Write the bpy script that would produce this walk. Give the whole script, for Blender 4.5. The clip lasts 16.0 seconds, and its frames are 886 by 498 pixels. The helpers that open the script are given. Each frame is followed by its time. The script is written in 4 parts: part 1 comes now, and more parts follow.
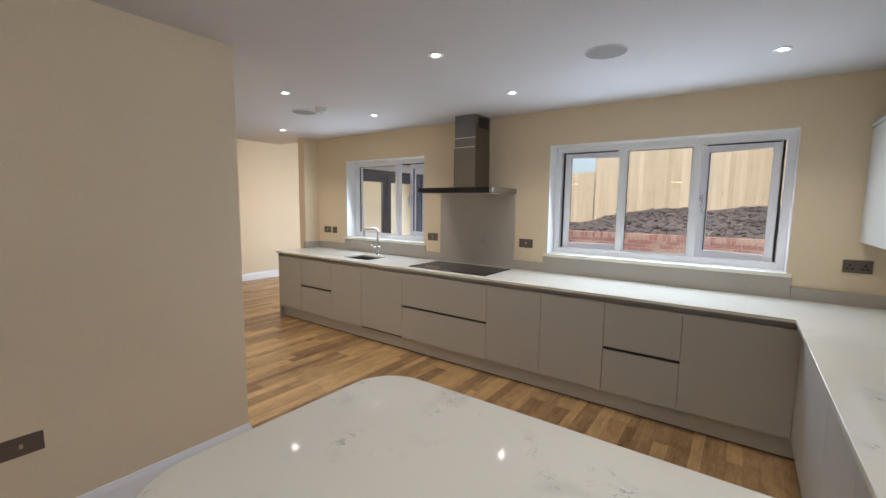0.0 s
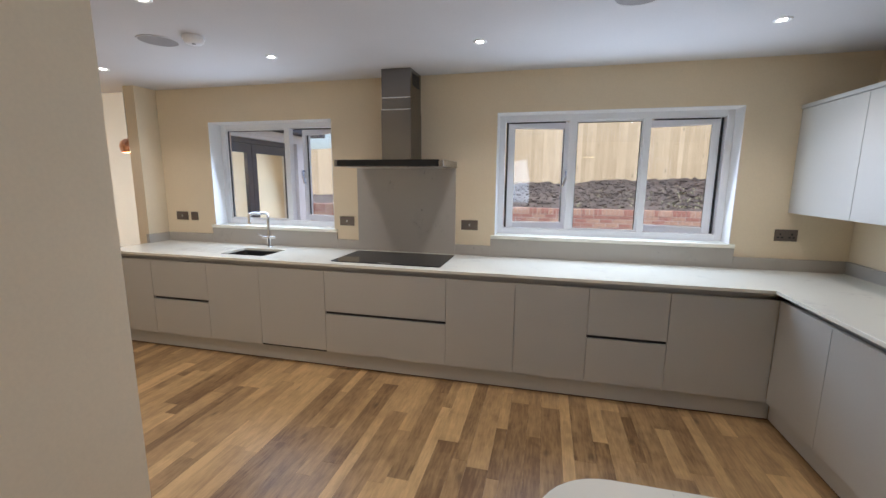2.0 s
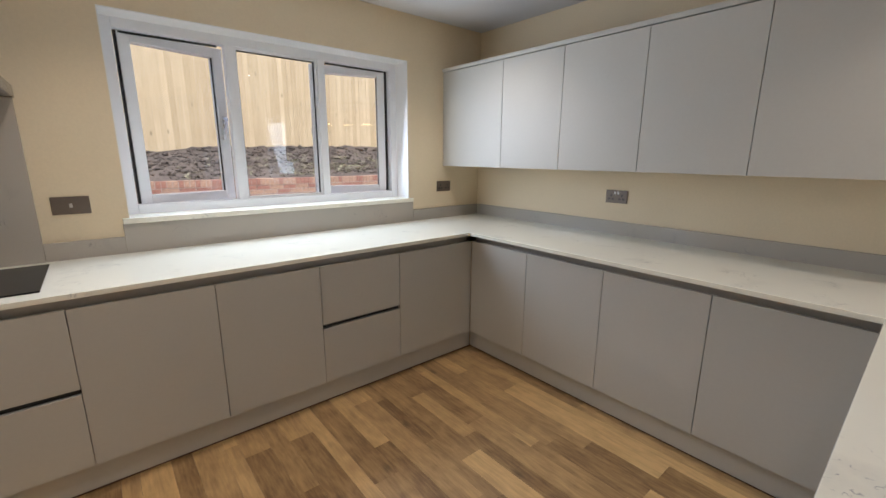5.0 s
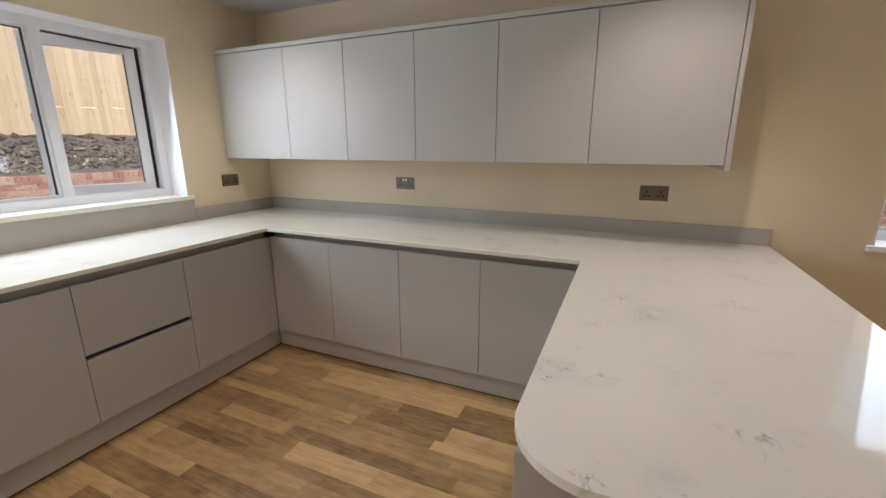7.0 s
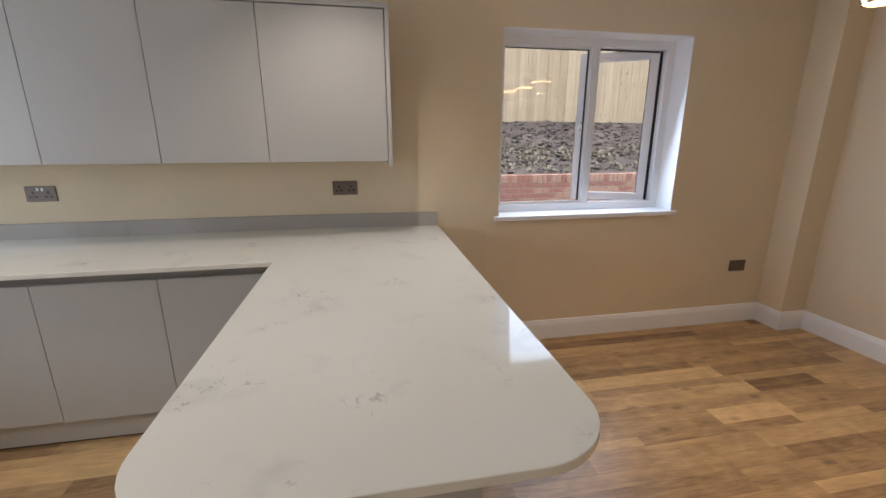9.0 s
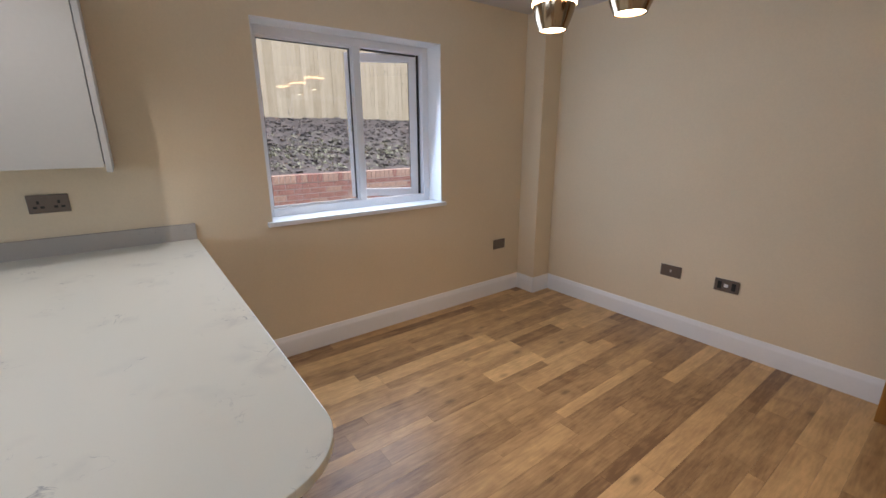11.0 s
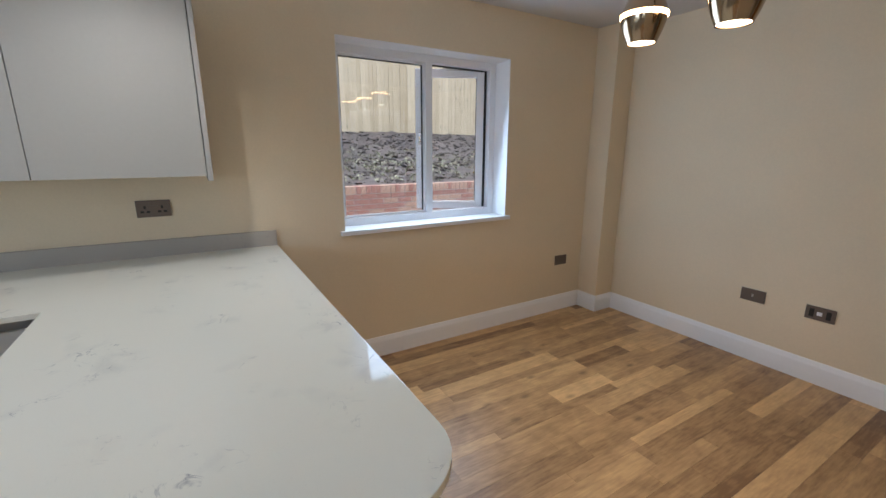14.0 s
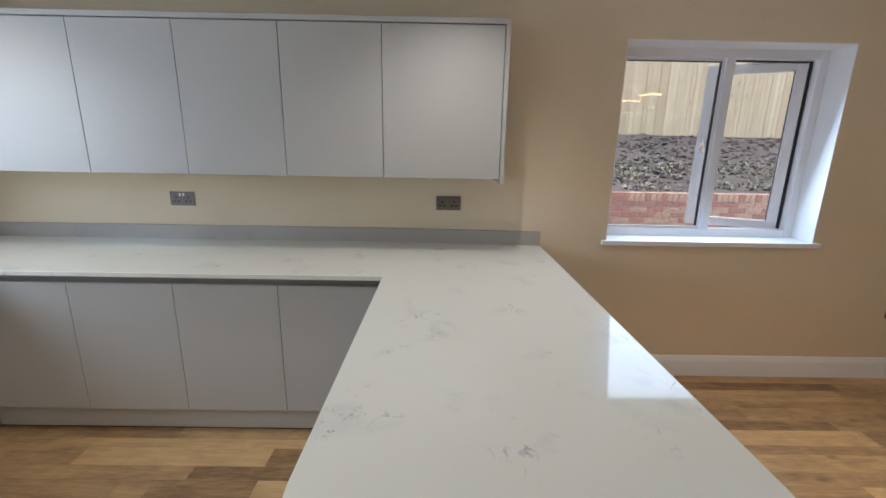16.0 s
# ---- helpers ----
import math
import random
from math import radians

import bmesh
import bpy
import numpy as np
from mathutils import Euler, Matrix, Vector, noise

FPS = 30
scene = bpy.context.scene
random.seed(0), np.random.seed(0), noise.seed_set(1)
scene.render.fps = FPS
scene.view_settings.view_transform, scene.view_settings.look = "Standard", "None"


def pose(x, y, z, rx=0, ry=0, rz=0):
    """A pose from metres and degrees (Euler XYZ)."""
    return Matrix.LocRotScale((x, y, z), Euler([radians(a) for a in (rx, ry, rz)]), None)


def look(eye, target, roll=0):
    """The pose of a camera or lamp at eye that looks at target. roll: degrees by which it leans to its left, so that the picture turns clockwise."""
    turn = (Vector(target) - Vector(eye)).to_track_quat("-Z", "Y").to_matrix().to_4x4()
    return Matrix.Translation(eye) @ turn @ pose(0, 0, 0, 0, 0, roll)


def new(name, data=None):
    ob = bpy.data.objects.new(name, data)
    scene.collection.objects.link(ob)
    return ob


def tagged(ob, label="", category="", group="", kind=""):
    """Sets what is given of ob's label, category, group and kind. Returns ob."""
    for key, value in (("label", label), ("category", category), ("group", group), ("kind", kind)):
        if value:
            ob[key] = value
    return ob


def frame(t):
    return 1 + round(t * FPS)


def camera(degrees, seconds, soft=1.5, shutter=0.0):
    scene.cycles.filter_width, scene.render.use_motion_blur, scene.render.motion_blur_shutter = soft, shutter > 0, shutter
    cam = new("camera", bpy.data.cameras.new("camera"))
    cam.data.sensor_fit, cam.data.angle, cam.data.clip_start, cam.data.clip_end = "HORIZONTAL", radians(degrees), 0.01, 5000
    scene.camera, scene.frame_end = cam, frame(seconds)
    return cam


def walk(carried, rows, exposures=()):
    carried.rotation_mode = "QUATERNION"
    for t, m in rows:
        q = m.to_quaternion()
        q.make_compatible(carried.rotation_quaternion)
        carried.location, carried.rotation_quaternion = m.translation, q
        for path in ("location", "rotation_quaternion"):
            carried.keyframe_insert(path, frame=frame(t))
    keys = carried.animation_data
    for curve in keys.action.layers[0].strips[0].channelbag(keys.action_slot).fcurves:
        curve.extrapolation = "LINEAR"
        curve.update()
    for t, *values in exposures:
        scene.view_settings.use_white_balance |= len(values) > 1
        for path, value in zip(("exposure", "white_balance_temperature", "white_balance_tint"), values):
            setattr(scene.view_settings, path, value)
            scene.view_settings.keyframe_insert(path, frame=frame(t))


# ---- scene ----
cam = camera(94.0, 16.0)
PATH = [
    (0, (0.163, 0.062, 1.534), (-1.003, 1.672, 1.316), 0.7),
    (0.5, (-0.135, 0.122, 1.512), (-1.064, 1.861, 1.173), 0.9),
    (1, (-0.418, 0.161, 1.535), (-1.255, 1.951, 1.222), 0.7),
    (1.5, (-0.713, 0.184, 1.545), (-1.317, 2.062, 1.215), 0.6),
    (2, (-0.938, 0.319, 1.539), (-1.411, 2.234, 1.209), 0.4),
    (2.5, (-1.133, 0.511, 1.516), (-1.47, 2.456, 1.195), 0.3),
    (3, (-1.205, 0.73, 1.497), (-1.158, 2.701, 1.163), 0.1),
    (3.5, (-1.193, 0.913, 1.448), (-0.655, 2.802, 1.072), 0.0),
    (3.7, (-1.181, 0.991, 1.418), (-0.483, 2.827, 1.04), -0.1),
    (5.8, (-1.619, 1.171, 1.394), (-0.17, 2.462, 0.913), 0.4),
    (6, (-1.606, 1.153, 1.401), (-0.101, 2.378, 0.916), 0.2),
    (6.5, (-1.549, 1.097, 1.406), (0.098, 2.123, 0.921), 0.0),
    (7, (-1.517, 1.043, 1.411), (0.258, 1.826, 0.924), -0.1),
    (7.5, (-1.499, 0.972, 1.416), (0.372, 1.479, 0.925), -0.2),
    (8, (-1.485, 0.898, 1.429), (0.439, 1.108, 0.924), -0.2),
    (8.5, (-1.476, 0.826, 1.417), (0.458, 0.738, 0.915), -0.1),
    (9, (-1.478, 0.766, 1.425), (0.423, 0.413, 0.916), -0.1),
    (9.5, (-1.479, 0.709, 1.412), (0.365, 0.115, 0.913), -0.2),
    (10, (-1.49, 0.658, 1.415), (0.265, -0.16, 0.915), -0.1),
    (10.2, (-1.493, 0.633, 1.421), (0.222, -0.266, 0.917), -0.1),
    (12.3, (-1.529, 0.522, 1.443), (-0.136, -0.813, 0.914), -0.3),
    (12.5, (-1.532, 0.521, 1.418), (-0.121, -0.802, 0.909), -0.3),
    (13, (-1.483, 0.566, 1.424), (-0.015, -0.699, 0.929), -0.2),
    (13.5, (-1.438, 0.629, 1.429), (0.123, -0.527, 0.949), -0.1),
    (14, (-1.414, 0.691, 1.436), (0.258, -0.302, 0.97), 0.1),
    (14.5, (-1.402, 0.738, 1.443), (0.38, -0.044, 0.981), 0.4),
    (15, (-1.382, 0.8, 1.445), (0.486, 0.254, 0.984), 0.6),
    (15.5, (-1.374, 0.876, 1.452), (0.549, 0.585, 0.988), 0.9),
    (16, (-1.381, 0.942, 1.465), (0.563, 0.926, 0.995), 1.0),
]
TINT = [(0.0, 0.80, 6400, 15), (2.5, 0.81, 6150, 16), (3.5, 0.88, 6400, 15), (6.0, 0.87, 6700, 15), (7.5, 0.87, 6750, 18), (9.0, 0.90, 6450, 17), (10.2, 0.91, 6200, 17), (12.5, 1.00, 5850, 12), (14.0, 0.92, 5800, 11), (16.0, 0.91, 6000, 13)]   # seconds, stops, kelvin, tint
walk(cam, [(t, look(eye, target, roll)) for t, eye, target, roll in PATH], TINT)

# ---- world and light ----
world = bpy.data.worlds.new("overcast_sky")
scene.world = world
world.use_nodes = True
wn = world.node_tree.nodes
sky = wn.new("ShaderNodeTexSky")
sky.sky_type = "NISHITA"
sky.sun_disc = False
sky.sun_elevation = radians(70)
sky.sun_rotation = radians(192)
sky.air_density, sky.dust_density, sky.ozone_density = 1.0, 3.0, 1.0
world.node_tree.links.new(sky.outputs["Color"], wn["Background"].inputs["Color"])
wn["Background"].inputs["Strength"].default_value = 0.14
sun = new("sun", bpy.data.lights.new("sun", "SUN"))
sun.data.energy, sun.data.angle, sun.data.color = 2.7, radians(95), (1.0, 0.97, 0.92)
sun.matrix_world = look((0, 0, 8), (0.12, 0.32, 7.05))
LAMP, PEND = 10.0, 8.6   # watts of a downlight and of a pendant
DAY = 8.3                # watts of sky light for each square metre of a window

# ---- plan ----
N, E, E3, S, W = 3.885, 1.21, 1.15, -2.54, -2.27   # inner wall faces
CEIL, TOP, STEP = 2.415, 0.885, 0.485
TAPER = (1.25, -0.02)    # where the plaster of the east wall thickens
WEND = 1.35             # north end of the short west wall
NW = -4.97              # west end of the north wall
FX, FY = 0.49, 3.20     # fronts of the base units


# ---- materials ----
def mat(name, base, rough=0.5, metal=0.0, grain=0.04, scale=40.0, bump=0.05, coat=0.0, spec=0.5, blotch=0.05):
    """A plain surface: fine grain and large soft variation in colour, with a small relief."""
    m = bpy.data.materials.new(name)
    m.use_nodes = True
    nt, b = m.node_tree, m.node_tree.nodes["Principled BSDF"]
    b.inputs["Roughness"].default_value = rough
    b.inputs["Metallic"].default_value = metal
    b.inputs["Coat Weight"].default_value = coat
    b.inputs["Specular IOR Level"].default_value = spec
    tc = nt.nodes.new("ShaderNodeTexCoord")
    mix = None
    col = None
    for sc, amt in ((scale, grain), (1.7, blotch)):
        n = nt.nodes.new("ShaderNodeTexNoise")
        n.inputs["Scale"].default_value, n.inputs["Detail"].default_value = sc, 4
        nt.links.new(tc.outputs["Object"], n.inputs["Vector"])
        r = nt.nodes.new("ShaderNodeMapRange")
        r.inputs["From Min"].default_value, r.inputs["From Max"].default_value = 0.3, 0.7
        r.inputs["To Min"].default_value, r.inputs["To Max"].default_value = 1 - amt, 1 + amt
        nt.links.new(n.outputs["Fac"], r.inputs["Value"])
        mul = nt.nodes.new("ShaderNodeVectorMath")
        mul.operation = "SCALE"
        if col is None:
            mul.inputs[0].default_value = base[:3]
        else:
            nt.links.new(col, mul.inputs[0])
        nt.links.new(r.outputs["Result"], mul.inputs["Scale"])
        col = mul.outputs["Vector"]
        mix = mix or n
    nt.links.new(col, b.inputs["Base Color"])
    if bump:
        bp = nt.nodes.new("ShaderNodeBump")
        bp.inputs["Strength"].default_value, bp.inputs["Distance"].default_value = bump, 0.004
        nt.links.new(mix.outputs["Fac"], bp.inputs["Height"])
        nt.links.new(bp.outputs["Normal"], b.inputs["Normal"])
    return m


def emitter(name, col, strength):
    m = bpy.data.materials.new(name)
    m.use_nodes = True
    b = m.node_tree.nodes["Principled BSDF"]
    b.inputs["Base Color"].default_value = (*col, 1)
    b.inputs["Emission Color"].default_value = (*col, 1)
    b.inputs["Emission Strength"].default_value = strength
    return m


def glass(name, tint=(1, 1, 1), rough=0.0):
    m = bpy.data.materials.new(name)
    m.use_nodes = True
    b = m.node_tree.nodes["Principled BSDF"]
    b.inputs["Base Color"].default_value = (*tint, 1)
    b.inputs["Transmission Weight"].default_value = 1.0
    b.inputs["Roughness"].default_value = rough
    b.inputs["IOR"].default_value = 1.45
    return m


def wood(name, dark, light, along, rough, source="object", knots=1.0, spread=0.5, wave=9.0, mix=(0.75, 0.3, 0.3), blot=3.2, reach=0.09):
    """Boards with grain along one axis; each board takes its own shade and its own piece of the grain."""
    m = bpy.data.materials.new(name)
    m.use_nodes = True
    nt, b = m.node_tree, m.node_tree.nodes["Principled BSDF"]
    L = nt.links.new
    if source == "object":
        info = nt.nodes.new("ShaderNodeObjectInfo")
        rnd = info.outputs["Random"]
    else:
        info = nt.nodes.new("ShaderNodeNewGeometry")
        rnd = info.outputs["Random Per Island"]
    tc = nt.nodes.new("ShaderNodeTexCoord")
    off = nt.nodes.new("ShaderNodeVectorMath")
    off.operation = "SCALE"
    off.inputs[0].default_value = (37.0, 53.0, 71.0)
    L(rnd, off.inputs["Scale"])
    add = nt.nodes.new("ShaderNodeVectorMath")
    L(tc.outputs["Object"], add.inputs[0])
    L(off.outputs["Vector"], add.inputs[1])
    mp = nt.nodes.new("ShaderNodeMapping")
    s = [1.0, 1.0, 1.0]
    s[along] = reach
    mp.inputs["Scale"].default_value = s
    L(add.outputs["Vector"], mp.inputs["Vector"])
    n1 = nt.nodes.new("ShaderNodeTexNoise")
    n1.inputs["Scale"].default_value, n1.inputs["Detail"].default_value, n1.inputs["Distortion"].default_value = wave, 6, 0.6
    n2 = nt.nodes.new("ShaderNodeTexNoise")
    n2.inputs["Scale"].default_value, n2.inputs["Detail"].default_value = 90.0, 5
    n3 = nt.nodes.new("ShaderNodeTexNoise")
    n3.inputs["Scale"].default_value, n3.inputs["Detail"].default_value, n3.inputs["Distortion"].default_value = blot, 3, 0.8
    for n in (n1, n2):
        L(mp.outputs["Vector"], n.inputs["Vector"])
    L(add.outputs["Vector"], n3.inputs["Vector"])

    def math_node(op, a, b2):
        x = nt.nodes.new("ShaderNodeMath")
        x.operation = op
        for i, v in enumerate((a, b2)):
            if isinstance(v, (int, float)):
                x.inputs[i].default_value = v
            else:
                L(v, x.inputs[i])
        return x.outputs[0]

    f = math_node("MULTIPLY", n1.outputs["Fac"], mix[0])
    f = math_node("ADD", f, math_node("MULTIPLY", n2.outputs["Fac"], mix[1]))
    f = math_node("ADD", f, math_node("MULTIPLY", n3.outputs["Fac"], mix[2]))
    f = math_node("ADD", f, math_node("MULTIPLY", rnd, spread))
    f = math_node("SUBTRACT", f, sum(mix) / 2 + spread / 2 - 0.5)
    ramp = nt.nodes.new("ShaderNodeValToRGB")
    ramp.color_ramp.elements[0].position, ramp.color_ramp.elements[0].color = 0.20, (*dark, 1)
    ramp.color_ramp.elements[1].position, ramp.color_ramp.elements[1].color = 0.80, (*light, 1)
    L(f, ramp.inputs["Fac"])
    vor = nt.nodes.new("ShaderNodeTexVoronoi")
    vor.inputs["Scale"].default_value = 5.0
    wob = nt.nodes.new("ShaderNodeMapping")
    s2 = [1.0, 1.0, 1.0]
    s2[along] = 0.55
    wob.inputs["Scale"].default_value = s2
    L(add.outputs["Vector"], wob.inputs["Vector"])
    L(wob.outputs["Vector"], vor.inputs["Vector"])
    kn = nt.nodes.new("ShaderNodeMapRange")
    kn.inputs["From Min"].default_value, kn.inputs["From Max"].default_value = 0.03, 0.13
    kn.inputs["To Min"].default_value, kn.inputs["To Max"].default_value = 1 - 0.6 * knots, 1.0
    L(vor.outputs["Distance"], kn.inputs["Value"])
    mul = nt.nodes.new("ShaderNodeVectorMath")
    mul.operation = "SCALE"
    L(ramp.outputs["Color"], mul.inputs[0])
    L(kn.outputs["Result"], mul.inputs["Scale"])
    L(mul.outputs["Vector"], b.inputs["Base Color"])
    rr = nt.nodes.new("ShaderNodeMapRange")
    rr.inputs["To Min"].default_value, rr.inputs["To Max"].default_value = rough - 0.07, rough + 0.1
    L(n1.outputs["Fac"], rr.inputs["Value"])
    L(rr.outputs["Result"], b.inputs["Roughness"])
    bp = nt.nodes.new("ShaderNodeBump")
    bp.inputs["Strength"].default_value, bp.inputs["Distance"].default_value = 0.12, 0.003
    L(n2.outputs["Fac"], bp.inputs["Height"])
    L(bp.outputs["Normal"], b.inputs["Normal"])
    return m


def quartz(name, base, grey, rough):
    """Off-white engineered stone with fine fleck and sparse broken grey veins in clusters."""
    m = bpy.data.materials.new(name)
    m.use_nodes = True
    nt, b = m.node_tree, m.node_tree.nodes["Principled BSDF"]
    L = nt.links.new
    tc = nt.nodes.new("ShaderNodeTexCoord")

    def noise_node(scale, detail, dist=0.0):
        n = nt.nodes.new("ShaderNodeTexNoise")
        n.inputs["Scale"].default_value, n.inputs["Detail"].default_value, n.inputs["Distortion"].default_value = scale, detail, dist
        L(tc.outputs["Object"], n.inputs["Vector"])
        return n.outputs["Fac"]

    def rng(v, a, z, lo, hi):
        r = nt.nodes.new("ShaderNodeMapRange")
        for k, x in zip(("From Min", "From Max", "To Min", "To Max"), (a, z, lo, hi)):
            r.inputs[k].default_value = x
        L(v, r.inputs["Value"])
        return r.outputs["Result"]

    def op(kind, a, c):
        x = nt.nodes.new("ShaderNodeMath")
        x.operation = kind
        for i, v in enumerate((a, c)):
            if isinstance(v, (int, float)):
                x.inputs[i].default_value = v
            else:
                L(v, x.inputs[i])
        return x.outputs[0]

    ridge = op("ABSOLUTE", op("SUBTRACT", noise_node(10.0, 5, 1.3), 0.5), 0.0)
    vein = rng(ridge, 0.0, 0.016, 1.0, 0.0)
    patch = rng(noise_node(4.6, 2), 0.53, 0.66, 0.0, 1.0)
    broken = rng(noise_node(30.0, 3), 0.48, 0.62, 0.0, 1.0)
    v = op("MULTIPLY", op("MULTIPLY", vein, patch), broken)
    cloud = rng(noise_node(9.0, 4, 0.5), 0.5, 0.75, 0.0, 0.26)
    fleck = rng(noise_node(300.0, 2), 0.62, 0.72, 0.0, 0.05)
    dark = op("ADD", op("MULTIPLY", v, 0.85), op("ADD", op("MULTIPLY", cloud, patch), fleck))
    mx = nt.nodes.new("ShaderNodeMix")
    mx.data_type = "RGBA"
    mx.inputs["A"].default_value = (*base, 1)
    mx.inputs["B"].default_value = (*grey, 1)
    L(dark, mx.inputs["Factor"])
    L(mx.outputs["Result"], b.inputs["Base Color"])
    b.inputs["Roughness"].default_value = rough
    b.inputs["Specular IOR Level"].default_value = 0.42
    return m


def brushed(name, base, rough, axis):
    m = mat(name, base, rough, 1.0, grain=0.0, bump=0.0, blotch=0.03)
    nt, b = m.node_tree, m.node_tree.nodes["Principled BSDF"]
    tc = nt.nodes.new("ShaderNodeTexCoord")
    mp = nt.nodes.new("ShaderNodeMapping")
    s = [220.0, 220.0, 220.0]
    s[axis] = 3.0
    mp.inputs["Scale"].default_value = s
    n = nt.nodes.new("ShaderNodeTexNoise")
    n.inputs["Scale"].default_value = 1.0
    bp = nt.nodes.new("ShaderNodeBump")
    bp.inputs["Strength"].default_value, bp.inputs["Distance"].default_value = 0.08, 0.002
    nt.links.new(tc.outputs["Object"], mp.inputs["Vector"])
    nt.links.new(mp.outputs["Vector"], n.inputs["Vector"])
    nt.links.new(n.outputs["Fac"], bp.inputs["Height"])
    nt.links.new(bp.outputs["Normal"], b.inputs["Normal"])
    return m


WALL = mat("cream_emulsion", (0.775, 0.650, 0.460), 0.75, grain=0.02, scale=90, bump=0.06, blotch=0.025)
CEILING = mat("white_ceiling_paint", (0.64, 0.625, 0.625), 0.85, grain=0.015, scale=80, bump=0.05, blotch=0.02)
WHITE = mat("white_satin_paint", (0.87, 0.87, 0.87), 0.35, grain=0.01, scale=60, bump=0.02, blotch=0.02)
UPVC = mat("white_upvc", (0.88, 0.89, 0.92), 0.28, grain=0.01, scale=60, bump=0.0, blotch=0.02)
CABINET = mat("cashmere_matt_lacquer", (0.498, 0.486, 0.446), 0.42, grain=0.012, scale=60, bump=0.015, blotch=0.015)
CARCASS = mat("grey_carcass_board", (0.42, 0.40, 0.38), 0.5, bump=0.02)
CHANNEL = mat("anodised_handle_channel", (0.46, 0.43, 0.39), 0.42, 0.25, bump=0.02)
QUARTZ = quartz("white_veined_quartz", (0.88, 0.86, 0.745), (0.36, 0.36, 0.35), 0.055)
# the worktop quartz darkened, with the shade on upright slabs in its colour
QUARTZ_SHADE = quartz("shaded_veined_quartz", (0.445, 0.410, 0.362), (0.24, 0.24, 0.235), 0.2)
STEEL = brushed("brushed_steel", (0.33, 0.31, 0.295), 0.24, 0)
FLUE = brushed("dull_steel_flue", (0.235, 0.22, 0.205), 0.26, 0)
DARKSTEEL = brushed("dark_steel_bowl", (0.13, 0.125, 0.12), 0.30, 0)
CHROME = mat("chrome", (0.82, 0.82, 0.83), 0.08, 1.0, grain=0, bump=0, blotch=0.02)
SATIN = mat("satin_nickel", (0.62, 0.60, 0.57), 0.28, 1.0, grain=0.02, bump=0.01)
BRONZE = mat("brushed_bronze_plate", (0.185, 0.15, 0.125), 0.48, 0.6, grain=0.05, scale=160, bump=0.03)
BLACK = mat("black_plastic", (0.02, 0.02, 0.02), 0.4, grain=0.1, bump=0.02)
BLACKGLASS = mat("black_ceramic_glass", (0.012, 0.012, 0.013), 0.07, grain=0.0, bump=0.0, blotch=0.1, spec=0.35)
RUBBER = mat("black_seal", (0.015, 0.015, 0.016), 0.6, bump=0.02)
GLASS = glass("clear_glazing", (0.97, 0.99, 0.98))
LAMPGLOW = emitter("downlight_glow", (1.0, 0.93, 0.82), 30.0)
PENDGLOW = emitter("pendant_glow", (1.0, 0.80, 0.52), 9.0)
CRYSTAL = emitter("lit_crystal_band", (1.0, 0.60, 0.27), 8.0)
SMOKED = mat("bronze_mirror_shade", (0.44, 0.33, 0.22), 0.14, 1.0, grain=0.03, bump=0.0, blotch=0.1)
COPPER = mat("polished_copper", (0.85, 0.45, 0.30), 0.15, 1.0, grain=0.02, bump=0.0)
GRILLE = mat("grey_speaker_cloth", (0.31, 0.295, 0.29), 0.8, grain=0.12, scale=400, bump=0.2)
OAKPLANK = ((0.190, 0.102, 0.043), (0.69, 0.450, 0.204), 1, 0.36)
FLOORED = wood("oak_vinyl_plank", *OAKPLANK, "object", 0.75, 0.46, 17.0, (0.52, 0.40, 0.34), 7.0, 0.12)
FLOORED_FAR = wood("oak_vinyl_plank_far", *OAKPLANK, "island", 0.75, 0.46, 17.0, (0.52, 0.40, 0.34), 7.0, 0.12)
PLINTH_SHADE = mat("dark_brown_gap_shade", (0.10, 0.046, 0.022), 0.7)
SCREED = mat("dark_underlay", (0.05, 0.035, 0.025), 0.8)
OAK = wood("oak_veneer", (0.20, 0.080, 0.013), (0.44, 0.205, 0.040), 2, 0.40, "object", 0.1, 0.08, 18.0)
FENCING = wood("new_softwood_board", (0.47, 0.36, 0.215), (0.74, 0.625, 0.430), 2, 0.8, "object", 0.8, 0.30, 9.0, (0.4, 0.2, 0.3))
BRICK = mat("red_brick", (0.33, 0.165, 0.130), 0.85, grain=0.3, scale=30, bump=0.5, blotch=0.1)
BRICKPALE = mat("salmon_brick", (0.42, 0.275, 0.205), 0.85, grain=0.25, scale=30, bump=0.5, blotch=0.1)
MORTAR = mat("grey_mortar", (0.45, 0.42, 0.38), 0.9, grain=0.15, scale=60, bump=0.3)
SOIL = mat("dark_turned_soil", (0.088, 0.073, 0.065), 0.95, grain=0.42, scale=28, bump=1.0, blotch=0.3)
PAVING = mat("grey_paving", (0.30, 0.29, 0.28), 0.85, grain=0.15, scale=20, bump=0.2)
WEED = mat("pale_weed", (0.30, 0.30, 0.19), 0.7, grain=0.3, scale=30)
ANTHRACITE = mat("anthracite_aluminium", (0.058, 0.068, 0.092), 0.4, grain=0.02, bump=0.01)
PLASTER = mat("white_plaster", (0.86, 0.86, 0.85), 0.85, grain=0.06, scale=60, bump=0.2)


# ---- helpers ----
PLACE = {}


